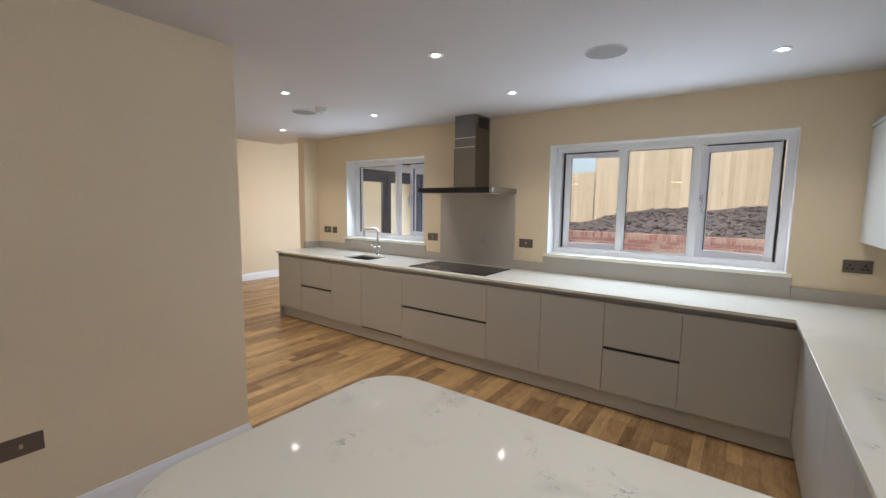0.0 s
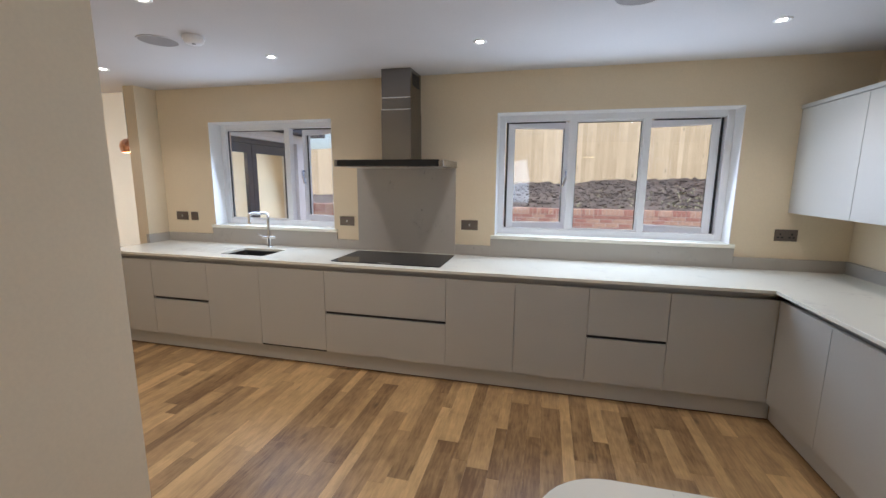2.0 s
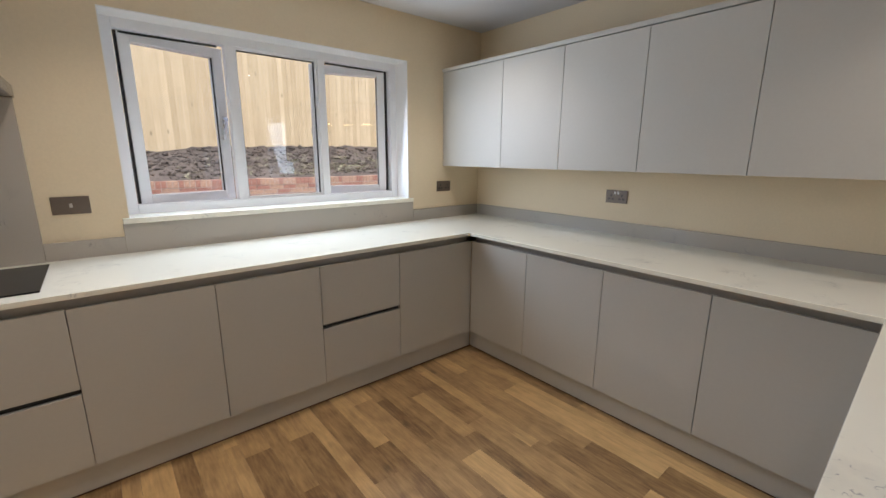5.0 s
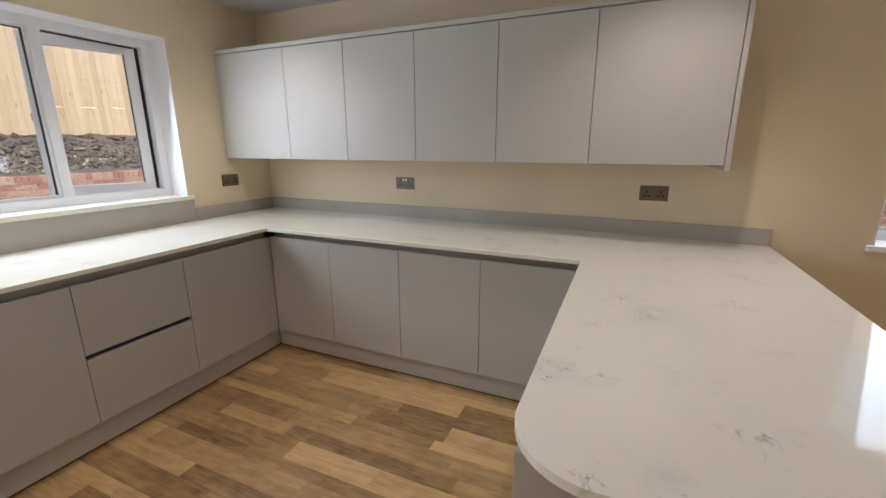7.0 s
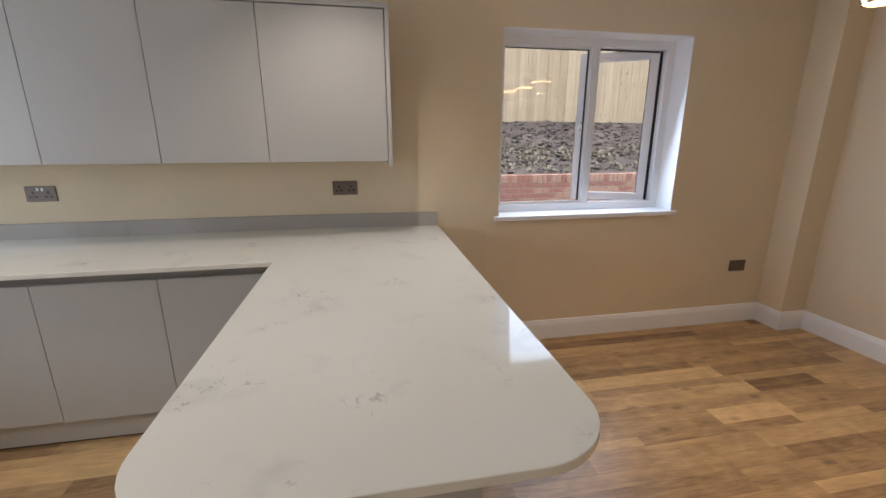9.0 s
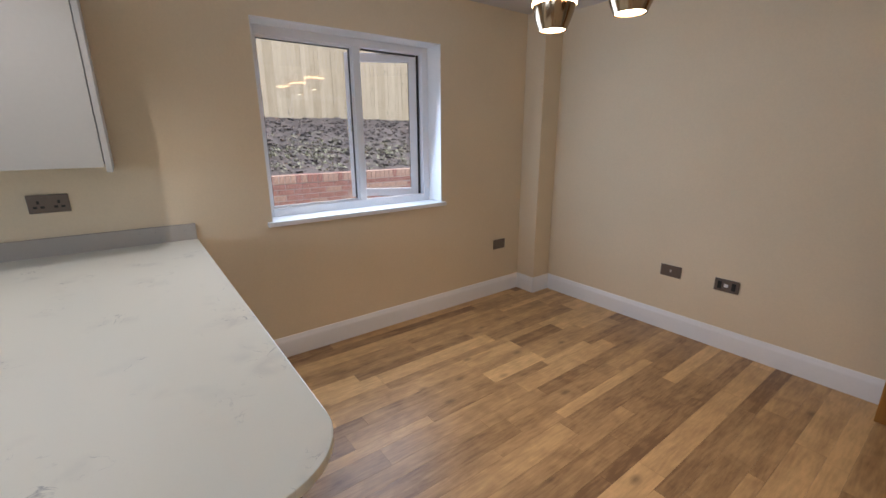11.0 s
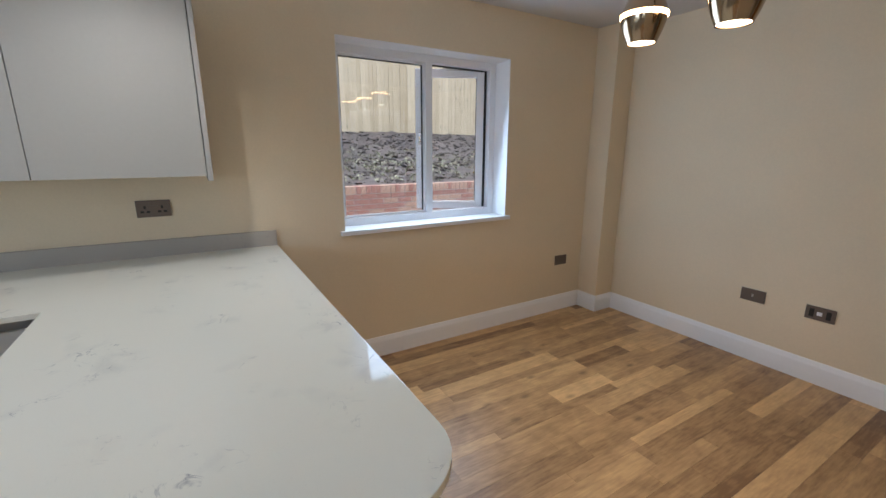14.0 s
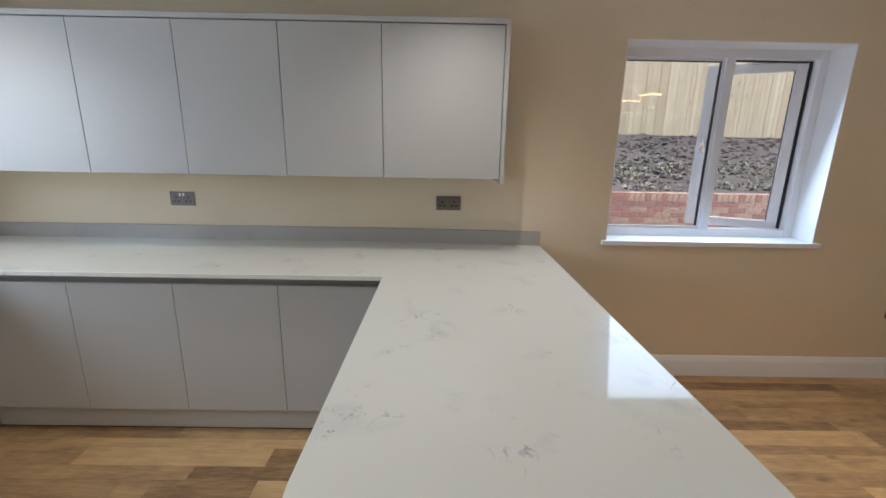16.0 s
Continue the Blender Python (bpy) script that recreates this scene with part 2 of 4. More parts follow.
def box(bm, x0, x1, y0, y1, z0, z1, bevel=0.0):
    """A block, with bevelled edges where asked."""
    vs = [bm.verts.new((x, y, z)) for x in (x0, x1) for y in (y0, y1) for z in (z0, z1)]
    fs = [bm.faces.new([vs[i] for i in f]) for f in ((0, 1, 3, 2), (4, 6, 7, 5), (0, 4, 5, 1), (2, 3, 7, 6), (0, 2, 6, 4), (1, 5, 7, 3))]
    if bevel:
        es = {e for f in fs for e in f.edges}
        bmesh.ops.bevel(bm, geom=list(es), offset=bevel, segments=2, affect="EDGES", profile=0.6)
    return bm


def lathe(bm, profile, seg=32, cx=0.0, cy=0.0):
    """A turned shape about the vertical through cx, cy; profile of (radius, z)."""
    rings = []
    for r, z in profile:
        if r < 1e-5:
            rings.append([bm.verts.new((cx, cy, z))] * seg)
        else:
            rings.append([bm.verts.new((cx + r * math.cos(2 * math.pi * k / seg), cy + r * math.sin(2 * math.pi * k / seg), z)) for k in range(seg)])
    for a, b in zip(rings, rings[1:]):
        for k in range(seg):
            q = [a[k], a[(k + 1) % seg], b[(k + 1) % seg], b[k]]
            q = [v for i, v in enumerate(q) if v not in q[:i]]
            if len(q) > 2:
                bm.faces.new(q)
    return bm


def tube(bm, pts, r, seg=12):
    """A round bar along points."""
    pts = [Vector(p) for p in pts]
    rings = []
    side = None
    for i, p in enumerate(pts):
        d = (pts[min(i + 1, len(pts) - 1)] - pts[max(i - 1, 0)]).normalized()
        side = (side - d * side.dot(d)).normalized() if side else d.orthogonal().normalized()
        up = d.cross(side)
        rings.append([bm.verts.new(p + r * (math.cos(2 * math.pi * k / seg) * side + math.sin(2 * math.pi * k / seg) * up)) for k in range(seg)])
    for a, b in zip(rings, rings[1:]):
        for k in range(seg):
            bm.faces.new((a[k], a[(k + 1) % seg], b[(k + 1) % seg], b[k]))
    bm.faces.new(rings[0][::-1])
    bm.faces.new(rings[-1])
    return bm


def prism(bm, ring, z0, z1):
    """A flat outline raised from z0 to z1."""
    lo = [bm.verts.new((x, y, z0)) for x, y in ring]
    hi = [bm.verts.new((x, y, z1)) for x, y in ring]
    bm.faces.new(lo[::-1])
    bm.faces.new(hi)
    for i in range(len(ring)):
        j = (i + 1) % len(ring)
        bm.faces.new((lo[i], lo[j], hi[j], hi[i]))
    return bm


def mesh_of(name, bm, material, smooth=False):
    bmesh.ops.recalc_face_normals(bm, faces=bm.faces)
    me = bpy.data.meshes.new(name)
    bm.to_mesh(me)
    bm.free()
    for m in material if isinstance(material, (list, tuple)) else (material,):
        me.materials.append(m)
    if smooth:
        me.polygons.foreach_set("use_smooth", [True] * len(me.polygons))
        me.set_sharp_from_angle(angle=radians(35))
    return me


def thing(name, at, label, category, group="", kind="", turn=0.0):
    """An empty at the base of a thing, to hold its parts."""
    ob = new(name)
    m = pose(*at, 0, 0, turn)
    ob.matrix_basis = m
    ob.empty_display_size = 0.1
    PLACE[ob] = m
    return tagged(ob, label, category, group, kind)


def part(name, bm, material, parent, label="", local=False, smooth=False):
    """One mesh under a thing or a part. The mesh is given in world places, or in the thing's own with local."""
    if not local:
        bm.transform(PLACE[parent].inverted())
    ob = new(name, mesh_of(name, bm, material, smooth))
    ob.parent = parent
    PLACE[ob] = PLACE[parent]
    return tagged(ob, label)


def solid(name, bm, material, label, category, group="", kind="", smooth=False):
    """A thing of one mesh, given in world places."""
    ob = new(name, mesh_of(name, bm, material, smooth))
    PLACE[ob] = Matrix.Identity(4)
    return tagged(ob, label, category, group, kind)


def B():
    return bmesh.new()


def wall_run(bm, axis, a0, a1, t0, t1, z0, z1, holes):
    """A wall along x or y with rectangular openings (a, b, low, high)."""
    def put(p, q, lo, hi):
        if q - p > 1e-4 and hi - lo > 1e-4:
            if axis == "x":
                box(bm, p, q, t0, t1, lo, hi)
            else:
                box(bm, t0, t1, p, q, lo, hi)
    at = a0
    for a, b, lo, hi in sorted(holes):
        put(at, a, z0, z1)
        put(a, b, z0, lo)
        put(a, b, hi, z1)
        at = b
    put(at, a1, z0, z1)
    return bm


def east_face(y):
    """Where the east wall's face stands."""
    k = max(0.0, min(1.0, (TAPER[0] - y) / (TAPER[0] - TAPER[1])))
    return E + (E3 - E) * k


# ---- the shell ----
W1 = (-4.235, -2.887, 1.065, 2.085)
W2 = (-1.360, 0.440, 1.065, 2.090)
W3 = (-1.408, -0.100, 0.925, 2.085)
DOOR = (-2.30, -1.50, 0.0, 2.0)
solid("wall_north", wall_run(B(), "x", NW, E + 0.3, N, N + 0.3, -0.1, CEIL + 0.2, [W1, W2]), WALL, "cream painted kitchen wall with two windows", "wall", kind="structure")
bm = B()
prism(bm, [(E, N), (E, TAPER[0]), (E3, TAPER[1]), (E3, W3[1]), (E + 0.28, W3[1]), (E + 0.28, N)], -0.1, CEIL + 0.2)
wall_run(bm, "y", S - 0.3, W3[1], E3, E + 0.28, -0.1, CEIL + 0.2, [(W3[0], W3[1], W3[2], W3[3])])
solid("wall_east", bm, WALL, "cream painted wall with one window", "wall", kind="structure")
solid("wall_south", box(B(), W - 0.12, E3, S - 0.3, S, -0.1, CEIL + 0.2), WALL, "cream painted dining wall with sockets", "wall", kind="structure")
solid("wall_west", wall_run(B(), "y", S, WEND, W - 0.12, W, 0, CEIL, [DOOR]), WALL, "cream painted short wall with a doorway", "wall", kind="structure")
solid("wall_boxing_1", box(B(), 0.945, E3, S, -2.325, 0, CEIL), WALL, "cream painted pipe boxing in the corner", "wall", kind="structure")
solid("wall_boxing_2", box(B(), NW, -4.84, 3.65, N, 0, CEIL), WALL, "cream painted pipe boxing beside the sink run", "wall", kind="structure")
FARX, FARN = -7.55, 6.57
bm = B()
box(bm, FARX - 0.3, FARX, WEND - 0.3, FARN + 0.3, -0.1, 3.2)
solid("wall_far_west", bm, WALL, "cream painted wall of the garden room", "wall", kind="structure")
solid("wall_corridor", box(B(), FARX, W - 0.12, WEND - 0.3, WEND, -0.1, 3.2), WALL, "plain cream wall closing the hall", "wall", kind="structure")
solid("wall_far_north", box(B(), FARX, NW - 0.3, FARN, FARN + 0.3, -0.1, 3.2), WALL, "plain cream wall of the garden room", "wall", kind="structure")
HALLW = -3.3
solid("wall_hall", wall_run(B(), "y", S - 0.3, WEND - 0.3, HALLW - 0.12, HALLW, -0.1, CEIL + 0.2, []), WALL, "plain cream wall behind the doorway", "wall", kind="structure")
solid("wall_hall_end", box(B(), HALLW, W - 0.12, S - 0.3, S, -0.1, CEIL + 0.2), WALL, "plain cream wall end behind the doorway", "wall", kind="structure")
bm = B()
box(bm, -5.75, W - 0.12, WEND - 0.3, N, CEIL, CEIL + 0.2)
box(bm, W - 0.12, E, S, N, CEIL, CEIL + 0.2)
box(bm, HALLW, W - 0.12, S, WEND - 0.3, CEIL, CEIL + 0.2)
solid("ceiling", bm, CEILING, "white painted flat ceiling", "ceiling", kind="structure")
solid("ceiling_far", box(B(), FARX, NW, WEND - 0.3, FARN, 3.0, 3.2), CEILING, "white painted ceiling of the garden room", "ceiling", kind="structure")
bm = B()
box(bm, -5.75, -5.70, WEND, N, CEIL + 0.2, 3.0)
box(bm, -5.75, NW, N, N + 0.3, CEIL + 0.2, 3.0)
solid("wall_downstand", bm, WALL, "cream painted downstand above the opening", "wall", kind="structure")


def sky_lamp(x, y, z, turn, w, h, col=(0.66, 0.82, 1.0), share=1.0):
    """The sky's light coming in, and down, through a window's opening."""
    lamp = new("window_skylight", bpy.data.lights.new("window_skylight", "AREA"))
    lamp.data.shape, lamp.data.size, lamp.data.size_y = "RECTANGLE", w - 0.14, h - 0.14
    lamp.data.energy, lamp.data.color = DAY * share * w * h, col
    lamp.matrix_world = pose(x, y, z, 90, 0, turn) @ pose(0, 0, 0, 180 + 11, 0, 0)


sky_lamp((W1[0] + W1[1]) / 2, N + 0.070, (W1[2] + W1[3]) / 2, 0, W1[1] - W1[0] - 0.12, W1[3] - W1[2] - 0.12)
sky_lamp((W2[0] + W2[1]) / 2, N + 0.070, (W2[2] + W2[3]) / 2, 0, W2[1] - W2[0] - 0.12, W2[3] - W2[2] - 0.12)
sky_lamp(E3 + 0.078, (W3[0] + W3[1]) / 2, (W3[2] + W3[3]) / 2, -90, W3[1] - W3[0] - 0.12, W3[3] - W3[2] - 0.12, (0.63, 0.815, 1.0), 0.78)
sky_lamp(NW - 0.35, 5.44, 1.1, -90, 1.9, 1.8, share=0.8)


def skirting(name, runs):
    """White moulded skirting along runs of ((x0, y0), (x1, y1), (nx, ny))."""
    bm = B()
    prof = ((0, 0), (0.018, 0), (0.018, 0.105), (0.014, 0.122), (0.010, 0.128), (0.008, 0.140), (0.004, 0.145), (0, 0.145))
    for (x0, y0), (x1, y1), (nx, ny), e0, e1 in runs:
        d = Vector((x1 - x0, y1 - y0, 0)).normalized()
        rings = []
        for (px, py), ext, sg in (((x0, y0), e0, -1), ((x1, y1), e1, 1)):
            rings.append([bm.verts.new((px + nx * o + d.x * sg * ext * o, py + ny * o + d.y * sg * ext * o, z)) for o, z in prof])
        k = len(prof)
        for i in range(k):
            bm.faces.new((rings[0][i], rings[0][(i + 1) % k], rings[1][(i + 1) % k], rings[1][i]))
        bm.faces.new(rings[0])
        bm.faces.new(rings[1][::-1])
    return solid(name, bm, WHITE, "white painted moulded skirting board", "baseboard", kind="structure", smooth=True)


skirting("baseboard_east", [((E3, 0.60), (E3, -2.325), (-1, 0), 0, -1), ((E3, -2.325), (0.945, -2.325), (0, 1), -1, 1), ((0.945, -2.325), (0.945, S), (-1, 0), 1, -1)])
skirting("baseboard_south", [((0.945, S), (W, S), (0, 1), -1, -1)])
skirting("baseboard_west", [((W, DOOR[1] + 0.07), (W, WEND), (1, 0), 0, 1), ((W, WEND), (W - 0.12, WEND), (0, 1), 1, 1)])
skirting("baseboard_far", [((FARX, WEND), (FARX, FARN), (1, 0), -1, -1)])


# ---- windows ----
def sbox_turned(sbox, w, zc, m):
    """The lock plate on the free edge of a sash."""
    bm = sbox(B(), w, w + 0.003, 0.016, 0.034, zc - 0.10, zc + 0.10)
    sbox(bm, w + 0.003, w + 0.010, 0.020, 0.030, zc - 0.02, zc + 0.02, 0.002)
    bm.transform(m)
    return bm


def window(name, at, turn, width, height, bars, opened, label, reveal=0.155, sill_out=0.03, sill_mat=None, sill_over=0.03, sill_t=0.025):
    """A white uPVC window in its own place: x to the right as seen from inside, y outwards, z up from the sill.
    bars: mullion centres; opened: for each light None (fixed) or (side of the hinge, degrees)."""
    root = thing(name, at, label, "window", kind="structure", turn=turn)
    d0, d1, fw = reveal, reveal + 0.07, 0.055
    bm = B()
    for a, b, lo, hi in ((0, fw, 0, height), (width - fw, width, 0, height), (fw, width - fw, 0, fw), (fw, width - fw, height - fw, height)):
        box(bm, a, b, d0, d1, lo, hi, 0.004)
    part("window_frame", bm, UPVC, root, "white plastic window frame", local=True)
    edges = [fw] + [v for c in bars for v in (c - 0.027, c + 0.027)] + [width - fw]
    for c in bars:
        part("mullion", box(B(), c - 0.027, c + 0.027, d0 + 0.001, d1 - 0.001, fw - 0.002, height - fw + 0.002, 0.004), UPVC, root, local=True)
    for i, op in enumerate(opened):
        a, b = edges[2 * i], edges[2 * i + 1]
        lo, hi = fw, height - fw
        if op is None:
            bm = B()
            for p, q, r, s in ((a, a + 0.014, lo, hi), (b - 0.014, b, lo, hi), (a + 0.014, b - 0.014, lo, lo + 0.014), (a + 0.014, b - 0.014, hi - 0.014, hi)):
                box(bm, p, q, d0 + 0.018, d0 + 0.05, r, s, 0.002)
            part("glazing_bead", bm, UPVC, root, local=True)
            bm = B()
            for p, q, r, s in ((a + 0.014, a + 0.017, lo + .014, hi - .014), (b - 0.017, b - 0.014, lo + .014, hi - .014), (a + 0.017, b - 0.017, hi - 0.018, hi - 0.014)):
                box(bm, p, q, d0 + 0.024, d0 + 0.046, r, s)
            part("seal", bm, RUBBER, root, "black rubber seal", local=True)
            pane = part("pane", box(B(), a + 0.012, b - 0.012, d0 + 0.030, d0 + 0.034, lo + 0.012, hi - 0.012), GLASS, root, "clear glass", local=True)
            pane.visible_shadow = False
            continue
        side, deg = op
        hx = a + 0.022 if side == "left" else b - 0.022
        w = b - a + 0.024
        sg = 1 if side == "left" else -1
        m = Matrix.Translation((hx, d1 - 0.02, 0)) @ Matrix.Rotation(radians(deg) * sg, 4, "Z")
        sw = 0.058

        def sx(u):
            return (u * sg)

        def sbox(bm, u0, u1, y0, y1, z0, z1, bev=0.0):
            p, q = sorted((sx(u0), sx(u1)))
            return box(bm, p, q, y0, y1, z0, z1, bev)
        lo2, hi2 = lo - 0.012, hi + 0.012
        bm = B()
        for u0, u1, z0, z1 in ((0, sw, lo2, hi2), (w - sw, w, lo2, hi2), (sw, w - sw, lo2, lo2 + sw), (sw, w - sw, hi2 - sw, hi2)):
            sbox(bm, u0, u1, 0.0, 0.06, z0, z1, 0.004)
        bm.transform(m)
        sash = part("sash", bm, UPVC, root, "white plastic sash standing ajar", local=True)
        bm = B()
        for u0, u1, z0, z1 in ((0.01, w * 0.6, hi2, hi2 + 0.004), (0.01, w * 0.6, lo2 - 0.004, lo2)):
            sbox(bm, u0, u1, 0.012, 0.040, z0, z1)
        for u0, u1, z0, z1 in ((sw, sw + 0.003, lo2 + sw, hi2 - sw), (w - sw - 0.003, w - sw, lo2 + sw, hi2 - sw)):
            sbox(bm, u0, u1, 0.016, 0.034, z0, z1)
        bm.transform(m)
        part("seal", bm, RUBBER, sash, "black rubber seal", local=True)
        bm = sbox(B(), sw - 0.004, w - sw + 0.004, 0.024, 0.028, lo2 + sw - 0.004, hi2 - sw + 0.004)
        bm.transform(m)
        pane = part("pane", bm, GLASS, sash, "clear glass", local=True)
        pane.visible_shadow = False
        zc = (lo + hi) / 2
        part("lock_keep", sbox_turned(sbox, w, zc, m), CHROME, sash, "metal lock plate", local=True)
        g0, g1 = (a + 0.006, a + 0.020) if side == "left" else (b - 0.020, b - 0.006)
        bm = box(B(), g0, g1, d1 - 0.026, d1 - 0.010, lo + 0.001, hi - 0.001)
        box(bm, a + 0.03, b - 0.03, d1 - 0.024, d1 - 0.010, hi - 0.010, hi - 0.001)
        part("gasket", bm, RUBBER, root, "black gasket in the hinge gap", local=True)
        bm = sbox(B(), w - 0.044, w - 0.020, -0.014, 0.0, zc - 0.03, zc + 0.06, 0.004)
        tube(bm, [(sx(w - 0.032), -0.010, zc + 0.045), (sx(w - 0.032), -0.034, zc + 0.045), (sx(w - 0.036), -0.044, zc + 0.03), (sx(w - 0.050), -0.044, zc - 0.03), (sx(w - 0.070), -0.042, zc - 0.085)], 0.012, 8)
        bm.transform(m)
        part("handle", bm, CHROME, sash, "chrome lever handle", local=True, smooth=True)
        bm = sbox(B(), 0.03, w * 0.55, -0.004, -0.001, hi2 - 0.012, hi2 - 0.002)
        bm.transform(m)
        part("stay", bm, SATIN, sash, "metal friction stay", local=True)
    bm = B()
    for p, q, r, s in ((-0.001, 0.004, 0, height), (width - 0.004, width + 0.001, 0, height), (0.004, width - 0.004, height - 0.004, height + 0.001)):
        box(bm, p, q, -0.001, d0 + 0.01, r, s)
        box(bm, p, q, d0 + 0.069, 0.285, r, s)
    part("reveal", bm, WHITE, root, "white painted reveal", local=True)
    part("window_sill", box(B(), -sill_over, width + sill_over, -sill_out, 0.0, -sill_t, 0.004, 0.003), sill_mat or WHITE, root, local=True)
    part("window_board", box(B(), 0.004, width - 0.004, 0.0, d0 + 0.02, -0.002, 0.0035), sill_mat or WHITE, root, local=True)
    part("outer_sill", box(B(), -0.02, width + 0.02, d1 - 0.005, 0.345, -0.03, 0.002, 0.004), UPVC, root, local=True)
    return root


window("window_1", (W1[0], N, W1[2]), 0, W1[1] - W1[0], W1[3] - W1[2], [0.775], [None, ("right", 22)], "white window over the sink with its casement ajar", sill_mat=QUARTZ)
window("window_2", (W2[0], N, W2[2]), 0, W2[1] - W2[0], W2[3] - W2[2], [0.612, 1.187], [("left", 15), None, ("right", 17)], "white three-light window with both casements ajar", sill_mat=QUARTZ)
window("window_3", (E3, W3[1], W3[2]), -90, W3[1] - W3[0], W3[3] - W3[2], [0.712], [None, ("right", 27)], "white two-light dining window with one casement ajar", reveal=0.165)


# ---- kitchen units ----
def fronts(root, x0, x1, splits):
    """Slab fronts between x0 and x1, one above another; splits: (low, high). Gives the lowest."""
    made = [part("drawer_front" if len(splits) > 1 else "door", box(B(), x0 + 0.0015, x1 - 0.0015, 0, 0.02, lo, hi, 0.0012), CABINET, root, "matt cashmere slab front", local=True)
            for lo, hi in splits]
    return made[0]


def base_unit(at, turn, w, kind="door", depth=0.58, shallow=False):
    label = {"door": "cashmere handleless base unit with one plain door", "drawers": "cashmere handleless base unit with two pan drawers",
             "appliance": "cashmere fronted built-in dishwasher under the worktop", "sink": "cashmere handleless sink base unit"}[kind]
    root = thing("base_cabinet", at, label, "cabinet", "fitted base units", turn=turn)
    bm = B()
    box(bm, 0, w, 0.022, depth, 0.15, 0.80 if kind != "sink" and not shallow else 0.66)
    if kind != "sink" and not shallow:
        box(bm, 0, w, 0.06, depth, 0.80, 0.862)
    part("body", bm, CARCASS, root, local=True)
    bm = B()
    box(bm, 0, w, 0.050, 0.058, 0.795, 0.862)
    box(bm, 0, w, 0.022, 0.050, 0.795, 0.800)
    part("handle_channel", bm, CHANNEL, root, "recessed metal handle channel", local=True)
    if kind == "drawers":
        lower = fronts(root, 0, w, [(0.145, 0.466), (0.490, 0.820)])
        # black sheet behind the fronts paints the shade in the finger groove
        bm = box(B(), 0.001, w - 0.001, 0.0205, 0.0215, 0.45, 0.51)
        part("handle_recess", bm, BLACK, root, "black sheet for the shade in the finger groove", local=True)
        part("groove_rail", box(B(), 0.003, w - 0.003, 0.002, 0.019, 0.460, 0.4655), CHANNEL, lower, "metal lip of the groove", local=True)
    else:
        lo = 0.155 if kind == "appliance" else 0.145
        fronts(root, 0, w, [(lo, 0.820)])
        if kind == "appliance":
            # solid black strip paints the shade in the gap below the door
            part("toe_gap", box(B(), 0.0, w, 0.004, 0.02, 0.142, 0.1535), BLACK, root, "black strip for the shade in the gap under the door", local=True)
    return root


XS = [-4.80, -4.34, -3.75, -3.23, -2.626, -1.628, -1.12, -0.622, -0.117, FX - 0.0005]
KINDS = ["door", "drawers", "sink", "appliance", "drawers", "door", "door", "drawers", "door"]
for a, b, k in zip(XS, XS[1:], KINDS):
    base_unit((a, FY, 0), 0, b - a, k, depth=N - FY - 0.004, shallow=a == -3.23)
YS = [FY + 0.0, 2.715, 2.212, 1.712, 1.19]
for a, b in zip(YS, YS[1:]):
    base_unit((FX, a - (0.0005 if a == FY else 0), 0), -90, a - b - (0.0005 if a == FY else 0), "door", depth=E - FX - 0.02)
solid("end_panel", box(B(), -4.822, -4.801, FY, 3.645, 0.0, 0.862, 0.0015), CABINET, "cashmere end panel closing the sink run", "panel")


def plinth(name, bm):
    return solid(name, bm, CABINET, "cashmere plinth board under the base units", "plinth", kind="structure")


plinth("plinth_north", box(B(), -4.800, FX + 0.042, FY + 0.045, FY + 0.060, 0.010, 0.142, 0.001))
plinth("plinth_east", box(B(), FX + 0.045, FX + 0.060, 1.18, FY + 0.044, 0.010, 0.142, 0.001))

# dark brown strip paints the shadow gap between plinths and floor
solid("trim_plinth_seal", box(box(B(), -4.79, FX + 0.049, FY + 0.049, FY + 0.058, 0.0, 0.0102), FX + 0.050, FX + 0.058, 1.19, FY + 0.058, 0.0, 0.0102), PLINTH_SHADE, "dark brown strip for the shadow gap along the foot of the plinths", "trim", kind="structure")
# peninsula base
PX0 = -0.87
for i in range(2):
    x1 = FX - 0.002 - i * 0.66
    root = thing("peninsula_cabinet", (x1, 1.185, 0), "cashmere base unit under the peninsula worktop", "cabinet", "fitted base units", turn=180)
    part("body", box(B(), 0, 0.655, 0.022, 0.58, 0.15, 0.862), CARCASS, root, local=True)
    part("door", box(B(), 0.0015, 0.6535, 0, 0.02, 0.145, 0.820, 0.0012), CABINET, root, local=True)
solid("peninsula_end_panel", box(B(), PX0, PX0 + 0.02, 0.58, 1.185, 0.0, 0.862, 0.0015), CABINET, "cashmere end panel of the peninsula", "panel")
solid("peninsula_back_panel", box(B(), PX0 + 0.021, E3 - 0.004, 0.58, 0.60, 0.0, 0.862, 0.0015), CABINET, "cashmere back panel of the peninsula", "panel")
plinth("plinth_peninsula", box(B(), PX0 + 0.06, FX + 0.04, 1.125, 1.14, 0.010, 0.142, 0.001))


# ---- worktop and stone ----
def arc(cx, cy, r, a0, a1, n=10):
    return [(cx + r * math.cos(radians(a0 + (a1 - a0) * k / n)), cy + r * math.sin(radians(a0 + (a1 - a0) * k / n))) for k in range(n + 1)]


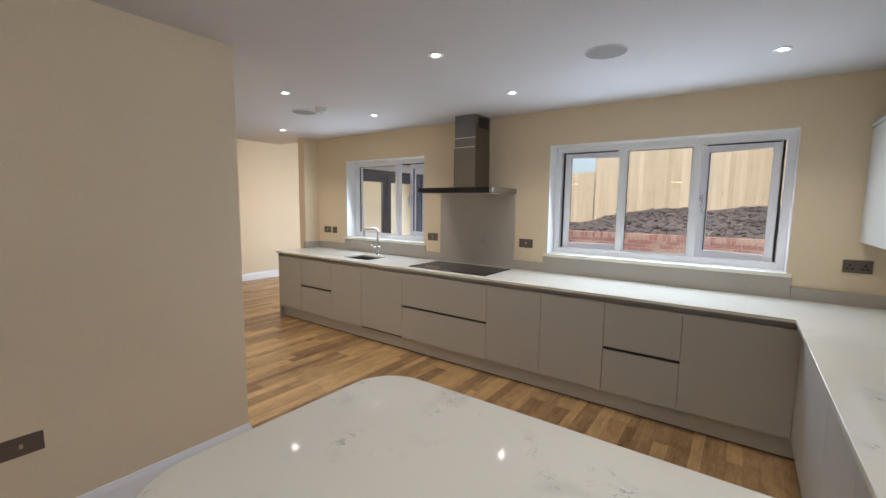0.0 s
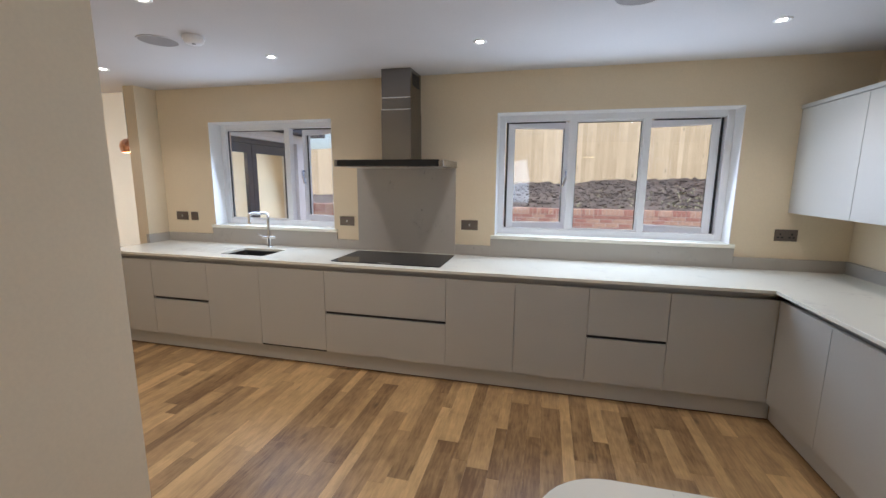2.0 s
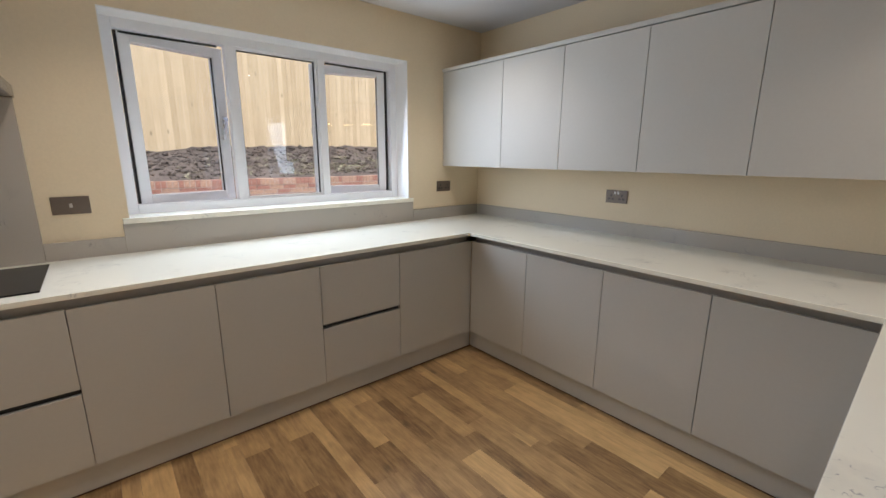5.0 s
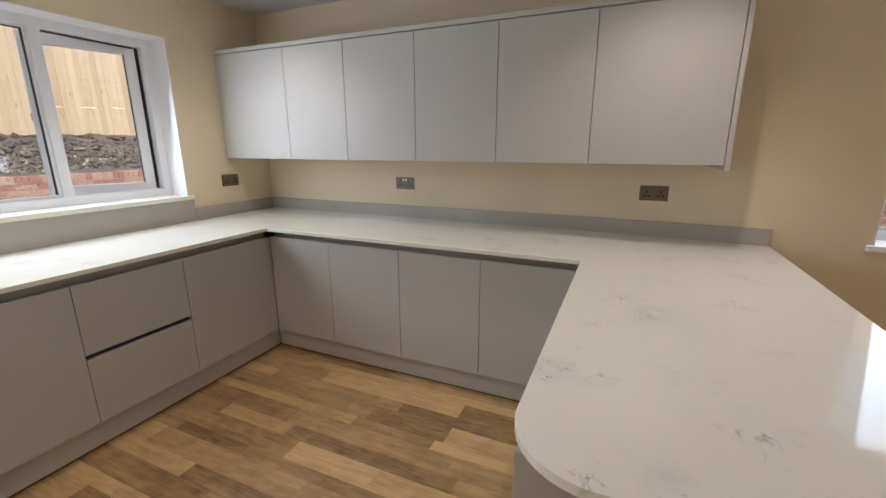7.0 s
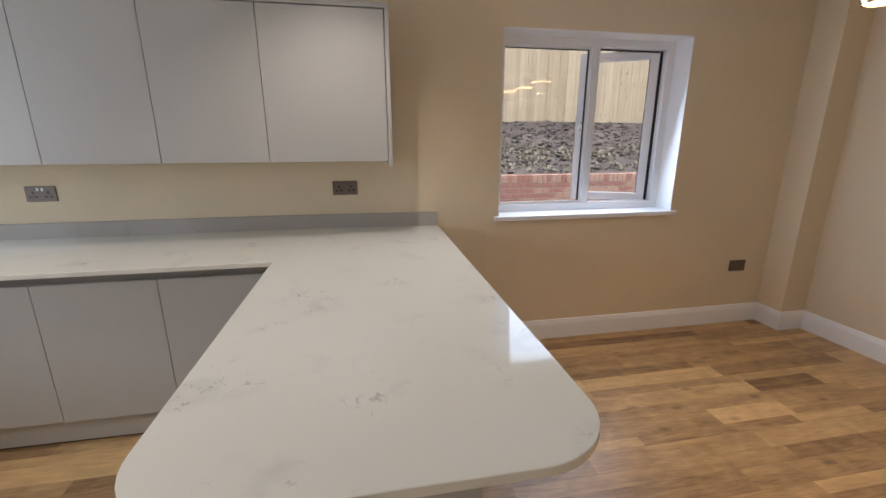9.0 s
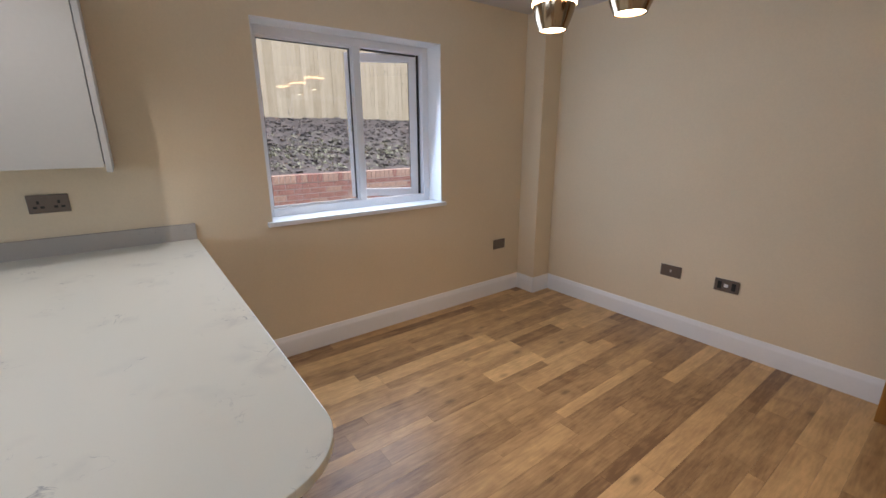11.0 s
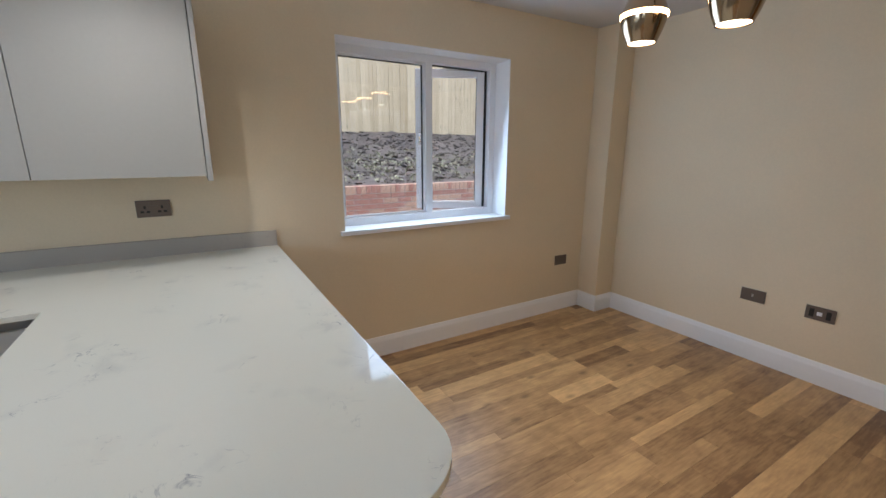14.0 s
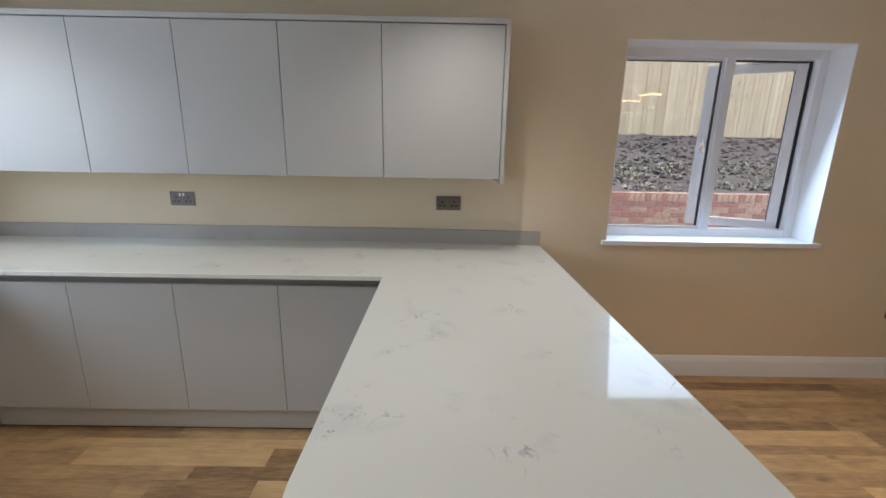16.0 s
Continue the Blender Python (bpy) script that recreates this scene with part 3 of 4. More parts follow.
SINK = (-3.715, -3.265, 3.325, 3.655)
PR, PS, PWX = 0.165, 0.17, -0.934
outer = [(-4.86, 3.183), (0.455, 3.183), (0.455, 1.206)]
outer += arc(PWX + PR, 1.206 - PR, PR, 90, 180) + arc(PWX + PS, 0.312 + PS, PS, 180, 270)
outer += [(east_face(0.312) - 0.002, 0.312), (E - 0.002, TAPER[0]), (E - 0.002, N - 0.002), (-4.838, N - 0.002), (-4.838, 3.648), (-4.86, 3.648)]
sr = 0.03
x0, x1, y0, y1 = SINK
hole = arc(x1 - sr, y1 - sr, sr, 0, 90, 5) + arc(x0 + sr, y1 - sr, sr, 90, 180, 5) + arc(x0 + sr, y0 + sr, sr, 180, 270, 5) + arc(x1 - sr, y0 + sr, sr, 270, 360, 5)
bm = B()
es = []
for loop in (outer, hole):
    vs = [bm.verts.new((x, y, TOP)) for x, y in loop]
    es += [bm.edges.new((vs[i], vs[(i + 1) % len(vs)])) for i in range(len(vs))]
bmesh.ops.triangle_fill(bm, edges=es, use_beauty=True)
ex = bmesh.ops.extrude_face_region(bm, geom=list(bm.faces))
bmesh.ops.translate(bm, verts=[v for v in ex["geom"] if isinstance(v, bmesh.types.BMVert)], vec=(0, 0, -0.022))
worktop = solid("worktop", bm, QUARTZ, "pale veined quartz worktop wrapping round to a rounded peninsula", "worktop")
# drainer grooves are not cut; thin darker strips paint their shade
for k in range(6):
    gy = 3.36 + k * 0.05
    part("drainer_groove", box(B(), -4.22, -3.78, gy, gy + 0.007, TOP, TOP + 0.0006), QUARTZ_SHADE, worktop, "thin dark strip for the shade in a drainer groove")
bev = worktop.modifiers.new("eased_edge", "BEVEL")
bev.width, bev.segments, bev.limit_method, bev.angle_limit = 0.0025, 2, "ANGLE", radians(50)

UP = 0.088


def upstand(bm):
    return solid("upstand", bm, QUARTZ_SHADE, "low quartz upstand along the wall behind the worktop, shade in its colour", "upstand", kind="structure")


t = 0.018
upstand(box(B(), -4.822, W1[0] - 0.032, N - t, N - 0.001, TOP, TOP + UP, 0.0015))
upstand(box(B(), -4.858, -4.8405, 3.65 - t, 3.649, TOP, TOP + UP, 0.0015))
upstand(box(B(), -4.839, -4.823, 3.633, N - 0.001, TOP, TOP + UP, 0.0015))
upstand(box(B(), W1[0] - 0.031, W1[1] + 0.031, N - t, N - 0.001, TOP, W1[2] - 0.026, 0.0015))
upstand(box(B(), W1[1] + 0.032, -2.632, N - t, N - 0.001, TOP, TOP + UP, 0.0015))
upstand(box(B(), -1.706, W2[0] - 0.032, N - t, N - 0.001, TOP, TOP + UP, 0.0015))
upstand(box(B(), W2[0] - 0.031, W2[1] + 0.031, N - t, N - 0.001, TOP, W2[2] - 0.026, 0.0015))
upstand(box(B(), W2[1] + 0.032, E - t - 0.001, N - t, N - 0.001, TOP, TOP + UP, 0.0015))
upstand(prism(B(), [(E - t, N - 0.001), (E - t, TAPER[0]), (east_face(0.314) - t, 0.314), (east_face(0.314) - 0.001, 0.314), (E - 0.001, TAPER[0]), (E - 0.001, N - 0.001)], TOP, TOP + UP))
solid("splashback", box(B(), -2.631, -1.707, N - 0.02, N - 0.001, TOP, 1.6375, 0.0015), QUARTZ_SHADE, "tall quartz splashback panel behind the hob, shade in its colour", "splashback", kind="structure")

# hob
hob = thing("induction_hob", (-2.145, 3.53, TOP), "black glass induction hob set on the worktop", "hob")
glass_top = part("glass_top", box(B(), -2.600, -1.690, 3.272, 3.785, TOP + 0.0005, TOP + 0.007, 0.002), BLACKGLASS, hob, "black ceramic glass")
part("control_mark", box(B(), -2.20, -2.09, 3.285, 3.297, TOP + 0.0071, TOP + 0.0075), SATIN, glass_top)

# extractor hood
hood = thing("extractor_hood", (-2.15, N, 1.64), "stainless steel chimney extractor hood with a black glass front", "cooker hood")
HX0, HX1, HY = -2.602, -1.700, 3.390
canopy = part("canopy", box(B(), HX0, HX1, HY + 0.006, N - 0.001, 1.640, 1.692, 0.002), STEEL, hood, "brushed steel canopy")
part("front_strip", box(B(), HX0 + 0.001, HX0 + 0.026, HY, HY + 0.0055, 1.640, 1.692, 0.001), STEEL, canopy)
part("front_glass", box(B(), HX0 + 0.027, HX1 - 0.036, HY, HY + 0.0055, 1.640, 1.692, 0.001), BLACKGLASS, canopy, "black glass front strip")
part("front_strip", box(B(), HX1 - 0.035, HX1 - 0.001, HY, HY + 0.0055, 1.640, 1.692, 0.001), STEEL, canopy)
for i in range(3):
    a = HX0 + 0.06 + i * 0.265
    part("grease_filter", box(B(), a, a + 0.25, HY + 0.10, N - 0.12, 1.634, 1.6395, 0.001), SATIN, canopy)
part("lower_flue", box(B(), -2.277, -2.020, 3.600, N - 0.001, 1.6925, 2.10, 0.003), FLUE, hood, "brushed steel flue cover")
upper_flue = part("upper_flue", box(B(), -2.272, -2.025, 3.605, N - 0.002, 2.1005, CEIL - 0.001, 0.002), FLUE, hood, "brushed steel flue cover")
# chrome ridges at the flue seams stand in for its bright reflected bands
bm = B()
for z in (2.093, 2.185):
    box(bm, -2.2725, -2.0245, 3.5975, 3.6045, z, z + 0.009, 0.002)
part("seam", bm, CHROME, upper_flue)
bm = B()
for k in range(6):
    box(bm, -2.0255, -2.0235, 3.66 + k * 0.032, 3.682 + k * 0.032, 2.29, 2.385)
part("vent_slot", bm, BLACK, upper_flue, "dark vent slots in the flue side")

# sink and tap
sink = thing("kitchen_sink", (-3.49, 3.49, TOP - 0.2), "undermounted stainless steel sink bowl in the worktop", "sink")
bm = B()
zb = TOP - 0.20


def bowl(inset, z, r):
    a, b, c, d = x0 - 0.006 + inset, x1 + 0.006 - inset, y0 - 0.006 + inset, y1 + 0.006 - inset
    ring = arc(b - r, d - r, r, 0, 90, 5) + arc(a + r, d - r, r, 90, 180, 5) + arc(a + r, c + r, r, 180, 270, 5) + arc(b - r, c + r, r, 270, 360, 5)
    return [bm.verts.new((x, y, z)) for x, y in ring]


rings = [bowl(0, TOP - 0.0225, 0.035), bowl(0.004, zb + 0.03, 0.04), bowl(0.014, zb + 0.008, 0.045), bowl(0.035, zb, 0.05)]
for p, q in zip(rings, rings[1:]):
    for i in range(len(p)):
        j = (i + 1) % len(p)
        bm.faces.new((p[i], p[j], q[j], q[i]))
bm.faces.new(rings[-1])
part("bowl", bm, DARKSTEEL, sink, "brushed steel bowl", smooth=True)
part("waste", lathe(B(), [(0, zb + 0.003), (0.03, zb + 0.004), (0.042, zb + 0.003), (0.044, zb + 0.0005)], 24, -3.49, 3.49), CHROME, sink, "chrome waste", smooth=True)

tap = thing("kitchen_tap", (-3.51, 3.745, TOP), "chrome bridge mixer tap with a square swan neck", "tap")
tx, ty = -3.51, 3.745
part("base", lathe(B(), [(0, TOP + 0.001), (0.027, TOP + 0.001), (0.027, TOP + 0.008), (0.019, TOP + 0.014), (0.018, TOP + 0.075), (0.021, TOP + 0.085), (0.021, TOP + 0.105), (0.015, TOP + 0.115), (0, TOP + 0.118)], 24, tx, ty), CHROME, tap, smooth=True)
z = TOP
part("spout", tube(B(), [(tx, ty, z + 0.11), (tx, ty, z + 0.295), (tx - 0.004, ty - 0.004, z + 0.317), (tx - 0.018, ty - 0.018, z + 0.328), (tx - 0.090, ty - 0.090, z + 0.330), (tx - 0.110, ty - 0.110, z + 0.322), (tx - 0.116, ty - 0.116, z + 0.302), (tx - 0.116, ty - 0.116, z + 0.25)], 0.0145, 14), CHROME, tap, smooth=True)
part("aerator", lathe(B(), [(0, z + 0.235), (0.015, z + 0.235), (0.016, z + 0.255), (0.0125, z + 0.262)], 16, tx - 0.116, ty - 0.116), CHROME, tap, smooth=True)
part("crossbar", tube(B(), [(tx - 0.075, ty, z + 0.095), (tx + 0.075, ty, z + 0.095)], 0.011, 12), CHROME, tap, smooth=True)
for sg in (-1, 1):
    part("lever", tube(B(), [(tx + sg * 0.07, ty, z + 0.095), (tx + sg * 0.07, ty - 0.01, z + 0.115), (tx + sg * 0.075, ty - 0.05, z + 0.125)], 0.007, 10), CHROME, tap, smooth=True)


# ---- wall units ----
UX, UZ0, UZ1 = 0.790, 1.318, 2.050
UY = [3.865, 3.235, 2.745, 2.242, 1.737, 1.238, 0.640]
for a, b in zip(UY, UY[1:]):
    root = thing("wall_cabinet", (UX, a, UZ0), "cashmere slab-door wall unit hung above the worktop", "cabinet", "wall units", turn=-90)
    w = a - b
    part("body", box(B(), 0, w, 0.022, east_face(b) - UX - 0.001, 0.012, UZ1 - UZ0), CARCASS, root, local=True)
    part("door", box(B(), 0.0017, w - 0.0017, 0, 0.02, 0, UZ1 - UZ0 - 0.004, 0.0015), CABINET, root, "matt cashmere slab door", local=True)
solid("wall_unit_end_panel", box(B(), UX - 0.004, east_face(0.617) - 0.001, 0.617, 0.638, UZ0 - 0.022, UZ1 + 0.0, 0.0015), CABINET, "cashmere end panel beside the wall units", "panel")
solid("wall_unit_filler", box(B(), UX + 0.004, UX + 0.022, 3.866, N - 0.001, UZ0, UZ1, 0.001), CABINET, "narrow cashmere filler beside the wall units", "panel")
solid("wall_unit_top_board", box(B(), UX - 0.006, east_face(0.617) - 0.001, 0.617, N - 0.001, UZ1 + 0.001, UZ1 + 0.026, 0.0015), CABINET, "cashmere top board along the wall units", "panel")


# ---- sockets and plates ----
def plate(at, turn, w, kind, pale=False):
    """A brushed bronze plate in its own place: x to the right, y out of the wall towards the room is minus."""
    what = {"double": "bronze double socket with black inserts", "plain": "bronze switch plate", "single": "small bronze plate", "media": "bronze media plate with two dark modules"}[kind]
    root = thing("wall_socket", at, what + " on the wall", "socket", "wall sockets", turn=turn)
    h = 0.086
    face = part("plate", box(B(), -w / 2, w / 2, -0.007, -0.001, -h / 2, h / 2, 0.002), BRONZE, root, "brushed bronze plate", local=True)
    if kind == "double":
        for sx in (-0.037, 0.037):
            bm = B()
            box(bm, sx - 0.005, sx + 0.005, -0.0085, -0.0071, 0.000, 0.015)
            for dx in (-0.013, 0.013):
                box(bm, sx + dx - 0.0075, sx + dx + 0.0075, -0.0085, -0.0071, -0.021, -0.010)
            part("pin_holes", bm, BLACK, face, "black pin holes", local=True)
            lit = "white rocker switch" if pale and sx < 0 else "bronze rocker switch"
            part("rocker", box(B(), sx * 0.30 - 0.006, sx * 0.30 + 0.006, -0.010, -0.0071, 0.016, 0.034, 0.001), WHITE if pale else BRONZE, root, lit, local=True)
    elif kind == "media":
        for sx in (-0.042, 0.042):
            part("module", box(B(), sx - 0.012, sx + 0.012, -0.0095, -0.0071, -0.026, 0.026, 0.001), BLACK, root, "black module", local=True)
        part("port", box(B(), -0.016, 0.010, -0.0090, -0.0071, -0.012, 0.012, 0.001), WHITE, face, "white port", local=True)
    elif kind == "plain":
        part("rocker", box(B(), -0.006, 0.006, -0.010, -0.0071, -0.010, 0.010, 0.001), SATIN, root, local=True)
    else:
        part("rocker", box(B(), -0.008, 0.008, -0.0095, -0.0071, -0.012, 0.012, 0.001), BRONZE, root, local=True)
    return root


for x, w, k in ((-4.645, 0.146, "plain"), (-4.49, 0.086, "single"), (-2.752, 0.146, "plain"), (-1.58, 0.146, "plain"), (0.80, 0.146, "double")):
    plate((x, N, 1.150), 0, w, k)
for y, k in ((2.552, "double"), (0.893, "double")):
    plate((east_face(y - 0.08), y, 1.138), -90, 0.150, k, y > 2)
plate((E3, -2.064, 0.474), -90, 0.140, "single")
plate((-0.182, S, 0.462), 180, 0.148, "plain")
plate((-0.550, S, 0.452), 180, 0.148, "media")
plate((W, 0.355, 0.480), 90, 0.146, "plain")


# ---- ceiling fittings ----
def downlight(x, y, watts=LAMP):
    root = thing("downlight", (x, y, CEIL), "small round recessed downlight, lit", "downlight", "ceiling downlights")
    bezel = part("bezel", lathe(B(), [(0.031, CEIL - 0.0005), (0.031, CEIL - 0.004), (0.040, CEIL - 0.006), (0.045, CEIL - 0.003), (0.045, CEIL - 0.0005)], 28, x, y), WHITE, root, "white bezel", smooth=True)
    part("lens", lathe(B(), [(0.021, CEIL - 0.0022), (0.012, CEIL - 0.003), (0, CEIL - 0.003)], 24, x, y), LAMPGLOW, root, "glowing lens")
    part("baffle", lathe(B(), [(0.0215, CEIL - 0.0015), (0.031, CEIL - 0.0025)], 24, x, y), WHITE, bezel, "white baffle ring")
    lamp = new("downlight_lamp", bpy.data.lights.new("downlight_lamp", "SPOT"))
    lamp.data.energy, lamp.data.color = watts, (1.0, 0.93, 0.86)
    lamp.data.spot_size, lamp.data.spot_blend, lamp.data.shadow_soft_size = radians(120), 0.8, 0.018
    lamp.location = (x, y, CEIL - 0.02)


# the downlight at -4.513, 2.118 is unseen, added to complete the grid
for x in (0.27, -1.396, -2.93, -4.513):
    for y in (3.122, 2.118):
        if (x, y) != (0.27, 2.118):
            downlight(x, y)


downlight(0.27, 0.87, 13.0)


def ceiling_speaker(x, y):
    root = thing("ceiling_speaker", (x, y, CEIL), "round grey flush speaker grille in the ceiling", "speaker", "ceiling speakers")
    part("grille", lathe(B(), [(0.112, CEIL - 0.003), (0.06, CEIL - 0.006), (0, CEIL - 0.007)], 40, x, y), GRILLE, root, "grey mesh grille", smooth=True)
    part("rim", lathe(B(), [(0.112, CEIL - 0.0005), (0.112, CEIL - 0.0045), (0.119, CEIL - 0.0045), (0.121, CEIL - 0.0005)], 40, x, y), CEILING, root, smooth=True)


ceiling_speaker(-0.548, 2.622)
ceiling_speaker(-3.42, 2.648)
alarm = thing("smoke_alarm", (-3.135, 2.635, CEIL), "round white smoke alarm on the ceiling", "smoke alarm")
part("base", lathe(B(), [(0, CEIL - 0.0005), (0.062, CEIL - 0.0005), (0.064, CEIL - 0.016), (0.060, CEIL - 0.020)], 32, -3.135, 2.635), WHITE, alarm, smooth=True)
part("cover", lathe(B(), [(0.058, CEIL - 0.0205), (0.054, CEIL - 0.034), (0.044, CEIL - 0.044), (0.018, CEIL - 0.047), (0, CEIL - 0.047)], 32, -3.135, 2.635), WHITE, alarm, smooth=True)
part("test_button", lathe(B(), [(0.012, CEIL - 0.0472), (0.011, CEIL - 0.050), (0, CEIL - 0.0505)], 16, -3.12, 2.62), GRILLE, alarm, smooth=True)


# ---- pendants over the dining area ----
def pendant(x, y, zb):
    root = thing("pendant_lamp", (x, y, zb), "smoked bronze acorn pendant lamp with a lit crystal band", "pendant lamp", "pendants over the dining area")
    lower_shade = part("lower_shade", lathe(B(), [(0.0595, zb), (0.0765, zb + 0.0382), (0.0901, zb + 0.0808), (0.0935, zb + 0.1003), (0.0901, zb + 0.1003), (0.0867, zb + 0.0808), (0.0731, zb + 0.0382), (0.0561, zb + 0.0017)], 40, x, y), SMOKED, root, "mirrored bronze lower shade", smooth=True)
    band = B()
    for k in range(44):
        a = 2 * math.pi * k / 44
        lathe(band, [(0, zb + 0.1007), (0.0064, zb + 0.1028), (0.0064, zb + 0.1198), (0, zb + 0.1220)], 5, x + 0.0918 * math.cos(a), y + 0.0918 * math.sin(a))
    part("crystal_band", band, CRYSTAL, root, "glowing crystal band")
    part("upper_shade", lathe(B(), [(0.0918, zb + 0.1224), (0.0884, zb + 0.1403), (0.0748, zb + 0.1742), (0.0510, zb + 0.2082), (0.0255, zb + 0.2312), (0.0102, zb + 0.2380), (0, zb + 0.2380)], 40, x, y), SMOKED, root, "mirrored bronze upper shade", smooth=True)
    part("diffuser", lathe(B(), [(0.0557, zb + 0.0051), (0.0340, zb + 0.0034), (0, zb + 0.0034)], 32, x, y), PENDGLOW, lower_shade, "glowing diffuser")
    part("cable", tube(B(), [(x, y, zb + 0.2372), (x, y, CEIL - 0.024)], 0.003, 8), BLACK, root, "black cable")
    lamp = new("pendant_light", bpy.data.lights.new("pendant_light", "SPOT"))
    lamp.data.energy, lamp.data.color = PEND, (1.0, 0.765, 0.60)
    lamp.data.spot_size, lamp.data.spot_blend, lamp.data.shadow_soft_size = radians(118), 0.8, 0.05
    lamp.location = (x, y, zb - 0.005)


PA = ((-0.152, -1.075, 1.893), (-0.540, -1.045, 1.878), (-0.935, -1.015, 1.876))
for p in PA:
    pendant(*p)
bar = thing("ceiling_rose", (-0.545, -1.045, CEIL), "slim bronze ceiling bar carrying three pendant cables", "ceiling rose")
bm = B()
box(bm, -0.50, 0.50, -0.03, 0.03, -0.024, -0.001, 0.004)
bm.transform(Matrix.Translation((-0.545, -1.045, CEIL)) @ Matrix.Rotation(radians(-4.4), 4, "Z"))
part("bar", bm, SMOKED, bar)

# copper pendant in the garden room
gx, gy, gz = -6.17, 4.64, 1.86
root = thing("pendant_lamp", (gx, gy, gz), "small copper dome pendant lamp, lit", "pendant lamp")
part("shade", lathe(B(), [(0.085, gz), (0.100, gz + 0.04), (0.104, gz + 0.08), (0.09, gz + 0.13), (0.05, gz + 0.165), (0.015, gz + 0.175), (0, gz + 0.175)], 32, gx, gy), COPPER, root, "polished copper shade", smooth=True)
part("bulb", lathe(B(), [(0.075, gz + 0.012), (0.05, gz + 0.006), (0, gz + 0.004)], 24, gx, gy), LAMPGLOW, root, "glowing bulb")
part("cable", tube(B(), [(gx, gy, gz + 0.174), (gx, gy, 2.99)], 0.003, 8), BLACK, root)
lamp = new("copper_pendant_light", bpy.data.lights.new("copper_pendant_light", "POINT"))
lamp.data.energy, lamp.data.color, lamp.data.shadow_soft_size = 9.0, (1.0, 0.80, 0.60), 0.06
lamp.location = (gx, gy, gz - 0.08)

# ---- oak door, open ----
DX0, DX1, DY, DZ = -2.135, -1.372, -2.300, 1.915
door = thing("door_1", (DX0, DY, 0), "oak panelled door standing open against the wall", "door", kind="structure")
st, th = 0.105, 0.040
y0d, y1d = DY - th, DY
for nm, a, b, lo, hi in (("stile", DX0, DX0 + st, 0.008, DZ), ("stile", DX1 - st, DX1, 0.008, DZ), ("rail", DX0 + st, DX1 - st, 0.008, 0.21), ("rail", DX0 + st, DX1 - st, DZ - 0.105, DZ), ("rail", DX0 + st, DX1 - st, 0.885, 1.02)):
    part(nm, box(B(), a, b, y0d, y1d, lo, hi, 0.002), OAK, door, "oak veneer")
mid = (DX0 + DX1) / 2
for lo, hi in ((0.21, 0.885), (1.02, DZ - 0.105)):
    part("muntin", box(B(), mid - 0.05, mid + 0.05, y0d, y1d, lo, hi, 0.002), OAK, door)
    for a, b in ((DX0 + st, mid - 0.05), (mid + 0.05, DX1 - st)):
        part("panel", box(B(), a - 0.004, b + 0.004, DY - 0.029, DY - 0.011, lo - 0.004, hi + 0.004, 0.003), OAK, door)
hx, hz = DX1 - 0.055, 0.955
bm = lathe(B(), [(0, 0.0005), (0.026, 0.0005), (0.026, 0.007), (0.022, 0.009), (0.010, 0.010), (0.010, 0.040), (0, 0.042)], 24)
bm.transform(Matrix.Translation((hx, DY, hz)) @ Matrix.Rotation(radians(-90), 4, "X"))
tube(bm, [(hx, DY + 0.034, hz), (hx, DY + 0.046, hz), (hx - 0.012, DY + 0.052, hz), (hx - 0.060, DY + 0.053, hz - 0.001), (hx - 0.125, DY + 0.050, hz - 0.003)], 0.0085, 12)
part("door_handle", bm, SATIN, door, "satin nickel lever handle", smooth=True)
part("latch", box(B(), DX1, DX1 + 0.010, DY - 0.026, DY - 0.012, hz - 0.010, hz + 0.010, 0.002), SATIN, door, "metal latch")
bm = B()
for a, b, lo, hi in ((DOOR[0], DOOR[0] + 0.03, 0, 2.0), (DOOR[1] - 0.03, DOOR[1], 0, 2.0), (DOOR[0] + 0.03, DOOR[1] - 0.03, 1.97, 2.0)):
    box(bm, W - 0.121, W + 0.001, a, b, lo, hi, 0.001)
for a, b, lo, hi in ((DOOR[0] - 0.06, DOOR[0] + 0.01, 0, 2.06), (DOOR[1] - 0.01, DOOR[1] + 0.06, 0, 2.06), (DOOR[0] + 0.01, DOOR[1] - 0.01, 1.99, 2.06)):
    box(bm, W + 0.001, W + 0.018, a, b, lo, hi, 0.002)
solid("door_lining", bm, WHITE, "white painted door lining and architrave", "trim", kind="structure")

# ---- outside ----
ground = B()
BX, BY, BZE, BZN = 4.20, 8.60, 0.935, 1.005     # retaining walls: faces and tops
FXE, FYN = 8.4, 11.0                             # fences
solid("ground", box(ground, -60, 60, -60, 60, -0.5, -0.16), PAVING, "grey paved ground round the house", "ground", kind="structure")


def soil_height(x, y):
    a = max(0.0, min(1.0, (y - BY) / (FYN - BY)))
    e = max(0.0, min(1.0, (x - BX) / (FXE - BX)))
    hn = BZN - 0.03 + (0.56 + 0.05 * max(-1.0, min(2.0, x))) * a * max(0.25, min(1.0, 1.0 + 0.45 * (x + 1.6)))
    he = BZE - 0.04 + 0.97 * e
    if y < BY:
        h = he
    elif x < BX:
        h = hn
    else:
        h = max(hn, he)
    v = Vector((x, y, 0))
    return h + 0.06 * noise.noise(v * 1.1) + 0.06 * abs(noise.noise(v * 3.7)) + 0.05 * abs(noise.noise(v * 9.0)) - 0.035


